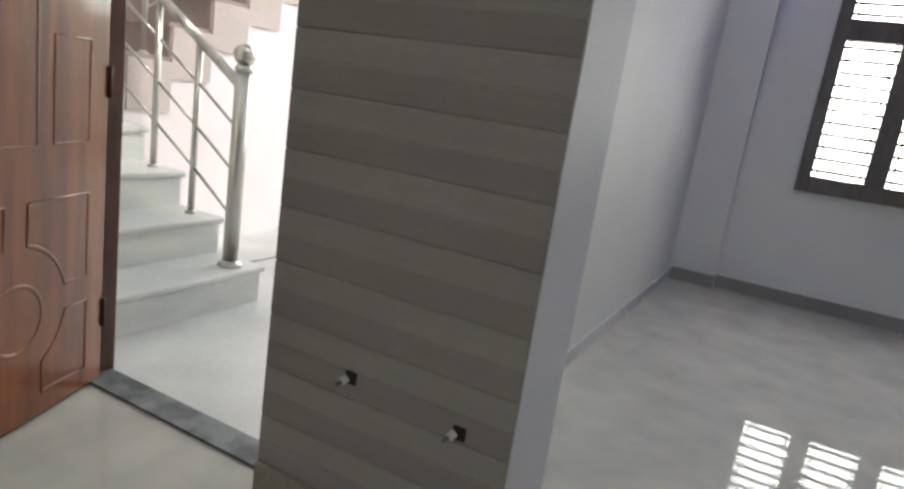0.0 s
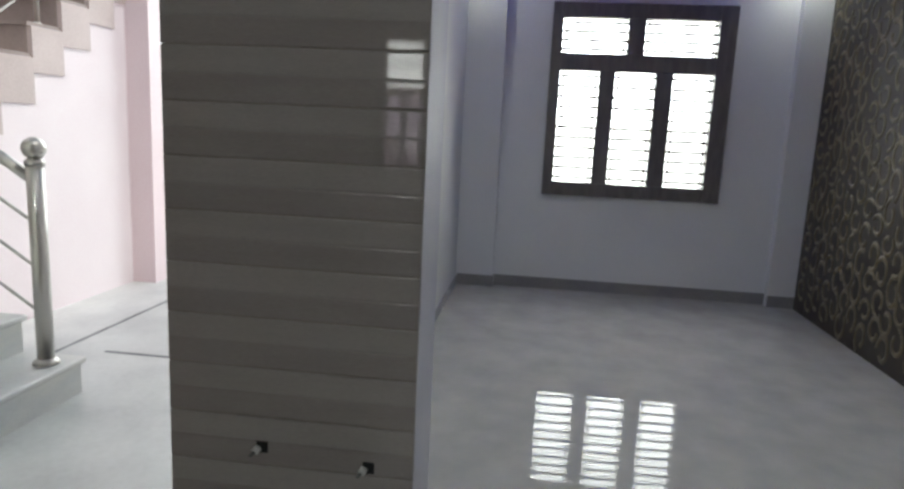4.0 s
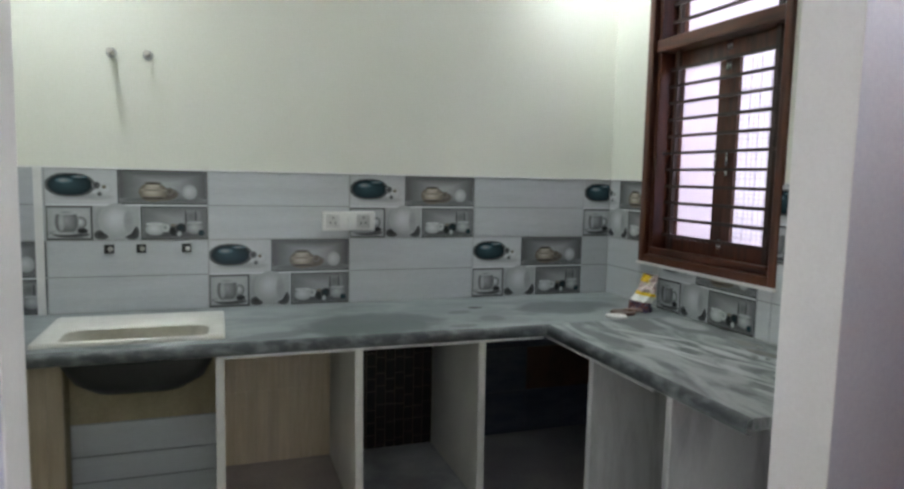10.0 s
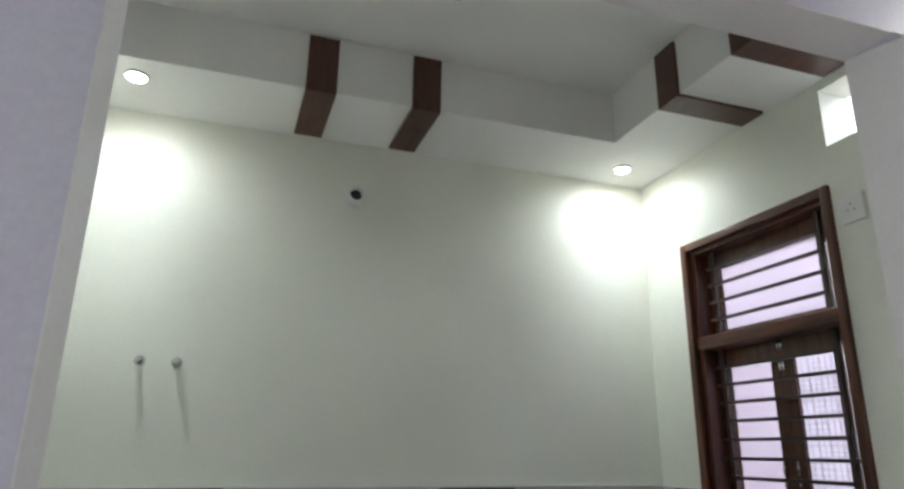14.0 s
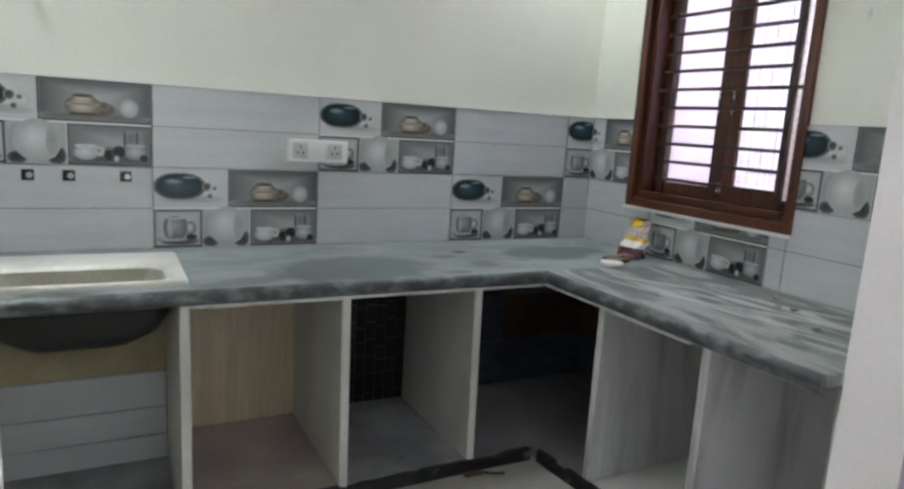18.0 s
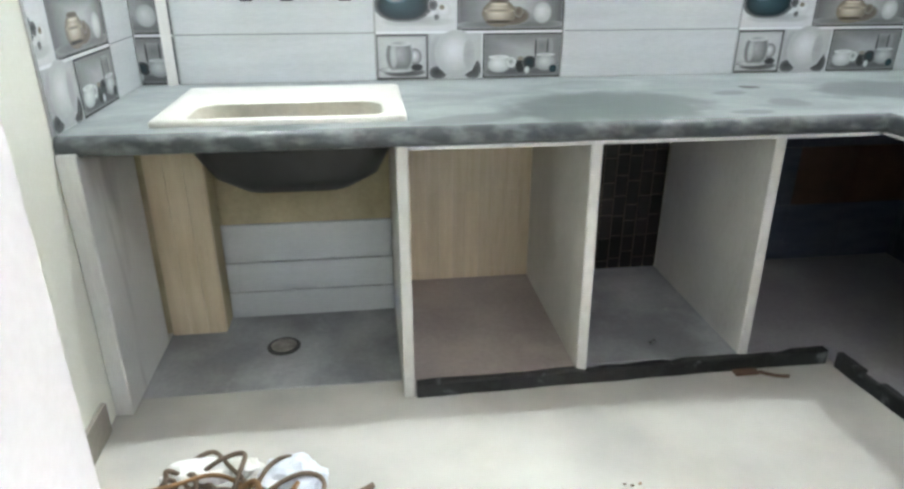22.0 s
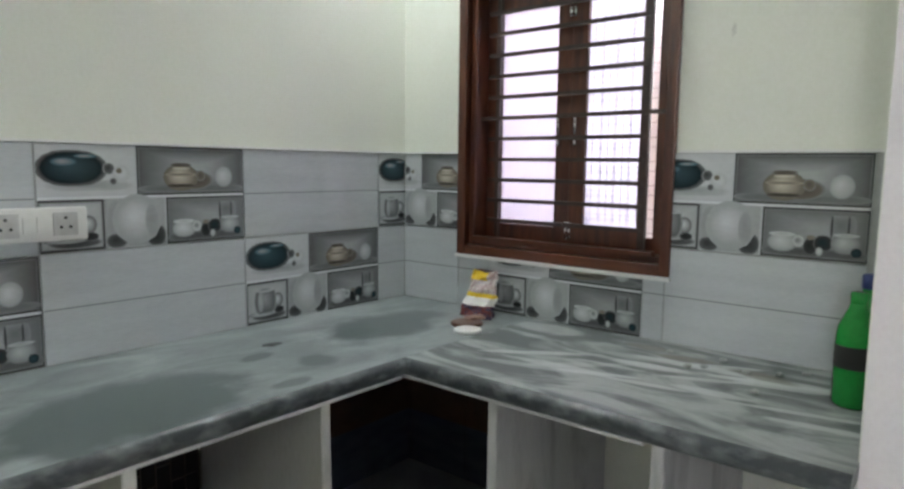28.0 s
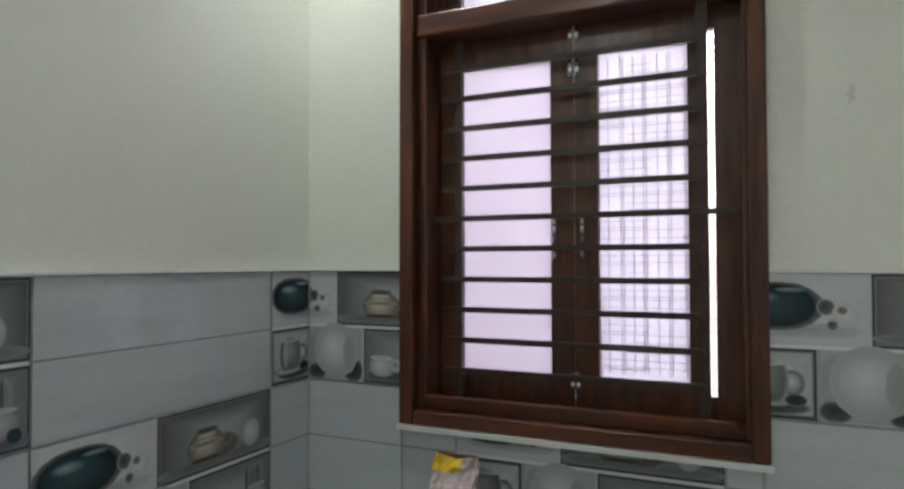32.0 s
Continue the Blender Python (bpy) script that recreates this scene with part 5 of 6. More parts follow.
# ---- entrance door ----
frame_door = tagged(new("door_frame"), "dark red-brown wooden door frame with a barred fanlight", "door frame", "", "structure")
frame_door.location = (0.05, -2.57, 0)
part("jamb", soften(boxes((-0.005, 0.096, -2.15, -2.026, 0, 2.57)), 0.006), FRAME_WOOD, frame_door)
part("jamb", soften(boxes((-0.005, 0.10, -3.075, -3.03, 0, 2.57)), 0.006), FRAME_WOOD, frame_door)
for z0, z1 in ((2.09, 2.175), (2.50, 2.57)):
    part("cross_rail", soften(boxes((-0.005, 0.10, -3.03, -2.15, z0, z1)), 0.006), FRAME_WOOD, frame_door)
for k in range(3):
    part("fanlight_bar", boxes((0.03, 0.045, -3.03, -2.15, 2.24 + 0.085 * k, 2.26 + 0.085 * k)), BAR, frame_door)
part("fanlight_upright", boxes((0.028, 0.047, -2.885, -2.865, 2.175, 2.5)), BAR, frame_door)

LEAF_W, LEAF_H, LEAF_T = 0.80, 2.06, 0.034
door = tagged(new("entrance_door"), "open reddish-brown moulded wooden door with a steel lever handle", "door")
door.matrix_basis = pose(0.006, -2.171, 0.012, 0, 0, 180 + 21.5)


def door_part(name, bm, mats, parent=None, label=""):
    ob = new(name, mesh_of(name, bm, mats))
    ob.parent = parent or door
    return tagged(ob, label)


# the leaf lies along local x from the hinge, its seen face towards local +y
leaf = door_part("leaf", soften(boxes((0, LEAF_W, -LEAF_T / 2, LEAF_T / 2, 0, LEAF_H)), 0.003, 1), DOOR_WOOD)


def bead(points, face, closed=True):
    """A moulded ridge with a shallow groove along a line on the leaf's face."""
    bm = bmesh.new()
    pts = [Vector(p) for p in points]
    n = len(pts)
    rows = []
    for k, p in enumerate(pts):
        before, after = pts[k - 1] if closed or k else p, pts[(k + 1) % n] if closed or k < n - 1 else p
        d = (after - before).normalized()
        side = Vector((-d.y, d.x))
        rows.append([bm.verts.new((p.x + side.x * o, face * (LEAF_T / 2 + h), p.y + side.y * o)) for o, h in ((-0.0075, -0.0004), (-0.0042, 0.0034), (0.0, 0.0008), (0.0042, 0.0034), (0.0075, -0.0004))])
    for k in range(n if closed else n - 1):
        for j in range(4):
            bm.faces.new((rows[k][j], rows[k][j + 1], rows[(k + 1) % n][j + 1], rows[(k + 1) % n][j])).smooth = True
    bmesh.ops.recalc_face_normals(bm, faces=bm.faces[:])
    return bm


def arc(cx, cz, r, a0, a1, n=8):
    return [(cx + r * math.cos(radians(a0 + (a1 - a0) * k / n)), cz + r * math.sin(radians(a0 + (a1 - a0) * k / n))) for k in range(n + 1)]


MID = LEAF_W / 2
OUTLINES = []
for s in (-1, 1):
    m = lambda p: (MID + s * p[0], p[1])
    OUTLINES.append([m(p) for p in [(0.31, 1.955), (0.045, 1.955), (0.045, 1.885), (0.085, 1.84), (0.12, 1.78), (0.142, 1.70), (0.31, 1.70)]])
    OUTLINES.append([m(p) for p in rect(0.15, 1.30, 0.31, 1.583)])
    OUTLINES.append([m(p) for p in rect(0.15, 0.86, 0.31, 1.175)])
    OUTLINES.append([m(p) for p in [(0.31, 0.69), (0.045, 0.69), *arc(0.0, 0.36, 0.21, 78, 14, 7), (0.31, 0.41)]])
    OUTLINES.append([m(p) for p in [(0.31, 0.32), *arc(0.0, 0.36, 0.21, -11, -60, 6), (0.105, 0.075), (0.31, 0.075)]])
OUTLINES.append([(MID - 0.083, 0.86), (MID + 0.083, 0.86), (MID + 0.083, 1.60), (MID + 0.062, 1.685), (MID + 0.03, 1.74), (MID, 1.757), (MID - 0.03, 1.74), (MID - 0.062, 1.685), (MID - 0.083, 1.60)])
OUTLINES.append(arc(MID, 0.345, 0.105, 0, 345, 22))
for line in OUTLINES:
    for face in (1, -1):
        door_part("moulding", bead(line, face), DOOR_WOOD, leaf)
for face in (1, -1):
    plate = door_part("handle_plate", soften(boxes((LEAF_W - 0.075, LEAF_W - 0.03, face * 0.017 if face > 0 else -0.023, face * 0.023 if face > 0 else -0.017, 0.86, 1.10)), 0.003, 1), PLATE_STEEL, leaf, "long steel lock plate")
    door_part("lever", tube(tube(bmesh.new(), (LEAF_W - 0.052, face * 0.022, 1.03), (LEAF_W - 0.052, face * 0.06, 1.03), 0.011, 12), (LEAF_W - 0.045, face * 0.058, 1.03), (LEAF_W - 0.20, face * 0.055, 1.026), 0.010, 12), CHROME, leaf, "steel lever handle")
    door_part("key_hole", tube(bmesh.new(), (LEAF_W - 0.052, face * 0.0225, 0.92), (LEAF_W - 0.052, face * 0.0245, 0.92), 0.008, 10), BLACK, leaf)
# Dark frame wood on the leaf edge also paints in its shade.
door_part("lipping", boxes((LEAF_W - 0.001, LEAF_W + 0.0015, -LEAF_T / 2 - 0.001, LEAF_T / 2 + 0.001, 0, LEAF_H)), FRAME_WOOD, leaf, "thin dark strip on the leaf edge, shade in its colour")
door_part("lock_edge", boxes((LEAF_W + 0.001, LEAF_W + 0.003, -0.012, 0.012, 0.86, 1.10)), STEEL, leaf)
for z in (0.25, 1.05, 1.82):
    door_part("hinge", tube(bmesh.new(), (0.0, 0.022, z - 0.05), (0.0, 0.022, z + 0.05), 0.008, 10), BAR)

# ---- striped tile cladding ----
XS = -0.1
part("grout_bed", boxes((XS - 0.0078, XS, -3.808, -3.077, 0.1, 1.955)), JOINT, wall_striped)
z = 0.1
while z < 1.94:
    high = min(z + 0.149, 1.955)
    bm = bmesh.new()
    tall = high - z
    # a two-toned strip with eased edges at its joints
    mid = tall * 0.5
    ring = [(0.0, 0.001), (0.0055, 0.001), (0.0072, 0.0016), (0.0084, 0.003), (0.009, 0.0055), (0.009, mid - 0.006), (0.0084, mid - 0.0028), (0.0074, mid), (0.0074, mid), (0.0084, mid + 0.0028), (0.009, mid + 0.006), (0.009, tall - 0.0055), (0.0084, tall - 0.003), (0.0072, tall - 0.0016), (0.0055, tall - 0.001), (0.0, tall - 0.001)]
    ends = [[bm.verts.new((XS - 0.002 - o, y, z + h)) for o, h in ring] for y in (-3.075, -3.809)]
    for j in range(len(ring) - 1):
        if j != 7:
            f = bm.faces.new((ends[0][j], ends[1][j], ends[1][j + 1], ends[0][j + 1]))
            f.material_index, f.smooth = 0 if j > 7 else 1, j not in (0, 4, 10, 14)
    bmesh.ops.remove_doubles(bm, verts=bm.verts[:], dist=1e-6)
    bmesh.ops.recalc_face_normals(bm, faces=bm.faces[:])
    part("stripe_tile", bm, [STRIPE_A, STRIPE_B], wall_striped)
    z += 0.149
part("cap_strip", boxes((XS - 0.014, XS, -3.81, -3.075, 1.955, 1.963)), WHITE, wall_striped)
for y, z in ((-3.36, 0.455), (-3.68, 0.425)):
    cut = thing("wall_box_cutout", (XS, y, z), "square black cut-out with a white conduit end in striped tiles", "cut-out", "electric cut-outs in the striped wall")
    part("dark_recess", boxes((XS - 0.0145, XS - 0.012, y - 0.017, y + 0.017, z - 0.017, z + 0.017)), BLACK, cut)
    part("conduit_end", tube(bmesh.new(), (XS - 0.012, y + 0.012, z - 0.004), (XS - 0.026, y + 0.018, z - 0.012), 0.011, 12), PLASTIC, cut)
    part("wire", tube(bmesh.new(), (XS - 0.024, y + 0.018, z - 0.012), (XS - 0.034, y + 0.03, z - 0.024), 0.004, 6), PIC_PALE, cut)

# ---- front room window ----
far = tagged(new("window_2"), "wide grey-brown window, its frame lightened for glare, with barred lights, daylight behind", "window", "", "structure")
far.location = (4.15, -4.9, 0.87)
XA, XB = 4.10, 4.22
part("frame_stile", soften(boxes((XA, XB, -4.245, -4.155, 0.865, 2.495)), 0.006), GLARE_FRAME, far)
part("frame_stile", soften(boxes((XA, XB, -5.665, -5.525, 0.865, 2.495)), 0.006), GLARE_FRAME, far)
for z0, z1 in ((0.865, 0.98), (1.935, 2.08), (2.37, 2.495)):
    part("frame_rail", soften(boxes((XA + 0.002, XB, -5.525, -4.245, z0, z1)), 0.006), GLARE_FRAME, far)
for y0, y1, z0, z1 in ((-4.93, -4.79, 2.08, 2.37), (-4.71, -4.58, 0.98, 1.935), (-5.19, -5.05, 0.98, 1.935)):
    part("mullion", soften(boxes((XA + 0.004, XB, y0, y1, z0, z1)), 0.005), GLARE_FRAME, far)
LIGHTS = [(-4.79, -4.245, 2.08, 2.37), (-5.525, -4.93, 2.08, 2.37), (-4.58, -4.245, 0.98, 1.935), (-5.05, -4.71, 0.98, 1.935), (-5.525, -5.19, 0.98, 1.935)]
for y0, y1, z0, z1 in LIGHTS:
    pane = part("pane", boxes((XB - 0.03, XB - 0.025, y0, y1, z0, z1)), CLEAR, far)
    pane.visible_shadow = False
    count = 4 if z0 > 2 else 11
    for j in range(count):
        z = z0 + (z1 - z0) * (j + 0.5) / count
        part("cross_bar", boxes((XA + 0.03, XA + 0.042, y0, y1, z - 0.010, z + 0.010)), BAR, far)
    for y in (y0 + 0.03, y1 - 0.03):
        part("upright_bar", boxes((XA + 0.03, XA + 0.043, y - 0.006, y + 0.006, z0, z1)), BAR, far)
back_win = tagged(new("window_3"), "brown framed hall window with bright glass", "window", "", "structure")
back_win.location = (-4.55, -2.85, 1.0)
for y0, y1, z0, z1 in ((-2.68, -2.63, 0.98, 2.2), (-3.07, -3.02, 0.98, 2.2), (-3.02, -2.68, 0.98, 1.04), (-3.02, -2.68, 2.14, 2.2), (-3.02, -2.68, 1.93, 1.975), (-3.02, -2.68, 1.70, 1.77), (-2.87, -2.83, 1.04, 1.70)):
    part("frame_member", boxes((-4.6, -4.5, y0, y1, z0, z1)), WOOD, back_win)
part("lower_pane", boxes((-4.56, -4.555, -3.02, -2.68, 1.04, 1.70)), GLASS_PINK, back_win)
structure("backdrop_front", boxes((9.0, 9.05, -14, 4, 1.35, 9)), glowing("hazy_daylight", (0.95, 0.98, 1.0), 5.0), "hazy white daylight beyond the front window", "backdrop")
structure("backdrop_street", boxes((8.9, 8.95, -14, 4, -0.2, 1.6)), glowing("hazy_street", (0.85, 0.88, 0.80), 0.6), "pale hazy street front beyond the window", "backdrop")
structure("backdrop_back", boxes((-8.05, -8.0, -8, 3, -0.2, 6)), glowing("hazy_daylight_back", (0.93, 0.97, 1.0), 1.0), "hazy white daylight beyond the hall window", "backdrop")

# dark patterned wall panel
panel = thing("wallpaper_panel", (2.0, -6.37, 0), "dark brown wall panel with a raised swirling pattern", "wall panel")
part("sheet", boxes((-0.6, 4.06, -6.38, -6.372, 0.0, 2.9)), PAPER, panel)
rng = random.Random(5)
bm = bmesh.new()
for j in range(30):
    for i in range(15):
        cx, cz = -0.48 + 0.152 * j + rng.uniform(-0.02, 0.02), 0.12 + 0.192 * i + (0.096 if j % 2 else 0)
        a0, spin, tall = rng.uniform(0, 6.28), rng.choice((-1, 1)), rng.uniform(1.0, 1.5)
        last = None
        for q in range(15):
            a, rr = a0 + spin * 0.40 * q, 0.078 * (1 - 0.035 * q)
            ring = [bm.verts.new((cx + (rr + w) * math.cos(a), -6.3715 + up, min(max(cz + tall * (rr + w) * math.sin(a), 0.01), 2.89))) for w, up in ((-0.014, 0), (-0.005, 0.007), (0.005, 0.007), (0.014, 0))]
            if last:
                for k in range(3):
                    bm.faces.new((last[k], last[k + 1], ring[k + 1], ring[k])).smooth = True
            last = ring
bmesh.ops.recalc_face_normals(bm, faces=bm.faces[:])
tagged(part("swirl_relief", bm, PAPER_GOLD, panel, "gold-brown raised swirls"), "", "", "", "stuff")

# ---- loose things in the hall ----
BOX_H = 0.088
tray_box = thing("metal_box_cover", (-0.185, -3.615, 0), "white sheet metal box cover lying on the floor", "box cover")
top_sheet = part("top_sheet", soften(boxes((-0.285, -0.09, -3.753, -3.475, BOX_H - 0.004, BOX_H)), 0.0015, 1), METAL_WHITE, tray_box)
part("side_flange", boxes((-0.283, -0.092, -3.7525, -3.749, 0.0, BOX_H - 0.004)), BLACK, tray_box, "dark folded side")
part("side_flange", boxes((-0.283, -0.092, -3.479, -3.4755, 0.0, BOX_H - 0.004)), BLACK, tray_box, "dark folded side")
part("back_flange", boxes((-0.0955, -0.092, -3.749, -3.479, 0.0, BOX_H - 0.004)), BLACK, tray_box, "dark folded side")
part("front_lip", boxes((-0.283, -0.2805, -3.749, -3.479, BOX_H - 0.017, BOX_H - 0.004)), BLACK, tray_box, "narrow dark folded lip")
for y in (-3.485, -3.743):
    for x in (-0.27, -0.245, -0.185, -0.125):
        part("screw", tube(bmesh.new(), (x, y, BOX_H), (x, y, BOX_H + 0.002), 0.0045, 8), BLACK, top_sheet)
scrap = thing("paper_scrap", (-0.21, -3.91, 0), "small strip of white printed paper on the floor", "paper")
strip = [(-0.235, -3.905), (-0.19, -3.913), (-0.145, -3.928), (-0.138, -3.906), (-0.185, -3.893), (-0.228, -3.886)]
sheet = part("sheet", prism(strip, 0.001, 0.0024), METAL_WHITE, scrap)
part("print_bars", boxes(*[(-0.215 + 0.024 * k, -0.208 + 0.024 * k, -3.906 - 0.004 * k, -3.896 - 0.004 * k, 0.0025, 0.0028) for k in range(3)]), PIC_PALE, sheet)

# ---- loose things in the kitchen ----
BX, BY = -2.36, -1.575
bucket = thing("paint_bucket", (BX, BY, 0), "white plastic paint bucket with a yellow printed band", "bucket")
bucket_body = part("body", lathe(bmesh.new(), [(0.125, 0.0), (0.128, 0.01), (0.152, 0.285), (0.160, 0.287), (0.161, 0.308), (0.153, 0.311), (0.149, 0.285), (0.12, 0.02)], (BX, BY, 0), 40), PLASTIC, bucket)


def band(z0, z1, a0, a1, out):
    bm = bmesh.new()
    last = None
    for k in range(25):
        a = radians(a0 + (a1 - a0) * k / 24)
        pair = [bm.verts.new((BX + (0.1275 + 0.0862 * z + out) * math.cos(a), BY + (0.1275 + 0.0862 * z + out) * math.sin(a), z)) for z in (z0, z1)]
        if last:
            bm.faces.new((last[0], pair[0], pair[1], last[1])).smooth = True
        last = pair
    return bm


part("yellow_band", band(0.062, 0.155, -180, 60, 0.002), YELLOW, bucket_body, "yellow printed band")
part("dark_line", band(0.054, 0.062, -180, 60, 0.003), BLACK, bucket_body)
part("orange_band", band(0.03, 0.054, -180, 60, 0.0022), PLANK, bucket_body, "orange-brown lower band")
part("white_label", band(0.08, 0.18, -88, -52, 0.0035), PLASTIC, bucket_body, "white printed label")
for k in range(3):
    part("print_bar", band(0.105 + 0.02 * k, 0.112 + 0.02 * k, -82, -62 - 4 * (k % 2), 0.0042), PIC_PALE, bucket_body)
for k in range(5):
    part("print_bar", band(0.006, 0.026, -100 + 16 * k, -92 + 16 * k, 0.0028), PIC_GREY, bucket_body)
bm = bmesh.new()
bmesh.ops.create_icosphere(bm, subdivisions=4, radius=1, matrix=Matrix.Identity(4))
for v in bm.verts:
    k = 1 + 0.10 * noise.noise(v.co * 2.1) + 0.05 * noise.noise(v.co * 6.0)
    v.co = Vector((BX + 0.165 * k * v.co.x, BY + 0.165 * k * v.co.y, 0.295 + (0.088 if v.co.z > 0 else 0.03) * k * v.co.z))
part("plastic_sheet", bm, PLASTIC, bucket, "crumpled white plastic sheet bulging over the rim")
rope = thing("jute_rope_coil", (BX, BY, 0.36), "tangled brown jute rope heaped on a paint bucket", "rope")
rng = random.Random(11)
for k in range(46):
    core = ((-0.085, 0.03), (-0.055, -0.07), (-0.04, -0.01), (-0.075, -0.03))[k % 4]
    a, rise = rng.uniform(0, 6.28), rng.uniform(0.375, 0.42)
    r = rng.uniform(0.025, 0.06) if k % 5 else rng.uniform(0.08, 0.115)
    cx, cy = BX + core[0] + rng.uniform(-0.03, 0.03), BY + core[1] + rng.uniform(-0.03, 0.03)
    tilt, spin = rng.uniform(-0.5, 0.5), rng.uniform(0, 6.28)
    pts = []
    for q in range(9):
        b = a + q * 0.78
        rr = r * rng.uniform(0.75, 1.25)
        x, y = rr * math.cos(b), rr * 0.7 * math.sin(b)
        pts.append((cx + x * math.cos(spin) - y * math.sin(spin), cy + x * math.sin(spin) + y * math.cos(spin), max(rise + tilt * x + rng.uniform(-0.015, 0.015), 0.375)))
    bent("strand", pts, rng.uniform(0.0036, 0.0052), ROPE if k % 4 else ROPE_DARK, rope, closed=k % 4 == 0)
for k in range(5):
    a = radians(-140 + 17 * k + rng.uniform(-6, 6))
    c, s = math.cos(a), math.sin(a)
    drop = rng.uniform(0.17, 0.31)
    pts = [(BX + 0.06 * c, BY + 0.06 * s, 0.41), (BX + 0.14 * c, BY + 0.14 * s, 0.425), (BX + 0.19 * c, BY + 0.19 * s, 0.34), (BX + 0.186 * c, BY + 0.186 * s, drop + 0.03)]
    b = a + rng.uniform(0.2, 0.4)
    c, s = math.cos(b), math.sin(b)
    pts += [(BX + 0.186 * c, BY + 0.186 * s, drop), (BX + 0.19 * c, BY + 0.19 * s, 0.34), (BX + 0.14 * c, BY + 0.14 * s, 0.42), (BX + 0.05 * c, BY + 0.05 * s, 0.41)]
    bent("hanging_loop", pts, rng.uniform(0.0032, 0.0046), ROPE_DARK if k % 2 else ROPE, rope)
for k in range(4):
    a = radians(-40 + 32 * k)
    c, s = math.cos(a), math.sin(a)
    pts = [(BX + 0.02 * c, BY + 0.02 * s, 0.42), (BX + 0.09 * c - 0.03 * s, BY + 0.09 * s + 0.03 * c, 0.43), (BX + 0.145 * c, BY + 0.145 * s, 0.415), (BX + 0.10 * c + 0.05 * s, BY + 0.10 * s - 0.05 * c, 0.405), (BX + 0.03 * c + 0.03 * s, BY + 0.03 * s - 0.03 * c, 0.415)]
    bent("wide_loop", pts, 0.0042, ROPE_DARK, rope)
bent("loose_end", [(BX + 0.02, BY - 0.05, 0.42), (BX + 0.10, BY - 0.03, 0.435), (BX + 0.17, BY + 0.01, 0.41), (BX + 0.205, BY + 0.03, 0.415)], 0.0055, ROPE_DARK, rope)


def crumpled(name, at, size, mat, label, seed):
    ob = thing(name, at, label, "packet")
    bm = bmesh.new()
    bmesh.ops.create_icosphere(bm, subdivisions=3, radius=1, matrix=Matrix.Identity(4))
    for v in bm.verts:
        k = 1 + 0.35 * noise.noise(v.co * 2.3 + Vector((seed, 0, 0)))
        v.co = Vector((v.co.x * size[0] * k, v.co.y * size[1] * k, max(v.co.z * size[2] * k, -size[2] * 0.6))) + Vector(at)
    part("body", bm, mat, ob)
    return ob


crumpled("plaster_packet", (BX - 0.09, BY + 0.10, 0.405), (0.055, 0.032, 0.024), PLASTIC, "crumpled white plastic packet on the bucket", 3)
crumpled("plaster_packet", (BX + 0.07, BY + 0.08, 0.40), (0.055, 0.045, 0.028), METAL_WHITE, "crumpled white plastic packet on the bucket", 8)
crumpled("plaster_packet", (BX - 0.02, BY + 0.11, 0.405), (0.036, 0.022, 0.013), SINK, "cream paper packet on the bucket rim", 5)
plank = tagged(part("wood_offcut", soften(boxes((-0.17, 0.17, -0.035, 0.035, 0, 0.022)), 0.002, 1), PLANK), "short raw wooden offcut on the kitchen floor", "plank")
plank.matrix_basis = pose(-2.09, -1.58, 0.001, 0, 0, -42)

GX, GY = -0.225, -1.83
bottle = thing("green_bottle", (GX, GY, CT), "green plastic drink bottle with a dark label", "bottle")
bottle_body = part("body", lathe(bmesh.new(), [(0.040, 0.0), (0.046, 0.008), (0.046, 0.17), (0.043, 0.20), (0.022, 0.25), (0.018, 0.265)], (GX, GY, CT), 28), GREEN, bottle)
part("label_band", lathe(bmesh.new(), [(0.0465, 0.10), (0.047, 0.102), (0.047, 0.155), (0.0465, 0.157)], (GX, GY, CT), 28), BLACK, bottle_body, "dark printed label")
part("cap", lathe(bmesh.new(), [(0.019, 0.262), (0.02, 0.266), (0.02, 0.288), (0.012, 0.291)], (GX, GY, CT), 20), GREEN, bottle)
bottle2 = thing("blue_capped_bottle", (GX + 0.125, GY - 0.005, CT), "green bottle with a dark blue cap", "bottle")
part("body", lathe(bmesh.new(), [(0.032, 0.0), (0.036, 0.008), (0.036, 0.21), (0.018, 0.27), (0.016, 0.285)], (GX + 0.125, GY - 0.005, CT), 24), GREEN, bottle2)
part("cap", lathe(bmesh.new(), [(0.019, 0.282), (0.02, 0.286), (0.02, 0.318), (0.012, 0.322)], (GX + 0.125, GY - 0.005, CT), 18), NAVY, bottle2)
pouch = thing("printed_pouch", (-0.03, -0.52, CT), "small yellow-topped printed plastic pouch leaning on the tiles", "pouch")
MAROON = material("maroon_print", (0.16, 0.04, 0.035), (0.06, 0.05, 0.10), rough=0.35, scale=45, low=0.45, high=0.55)
MAUVE = material("mauve_print", (0.42, 0.30, 0.30), (0.62, 0.56, 0.56), rough=0.35, scale=45, low=0.42, high=0.58)
bm = bmesh.new()
SLOTS = (0, 0, 0, 1, 1, 2, 3, 3, 3, 2, 2)
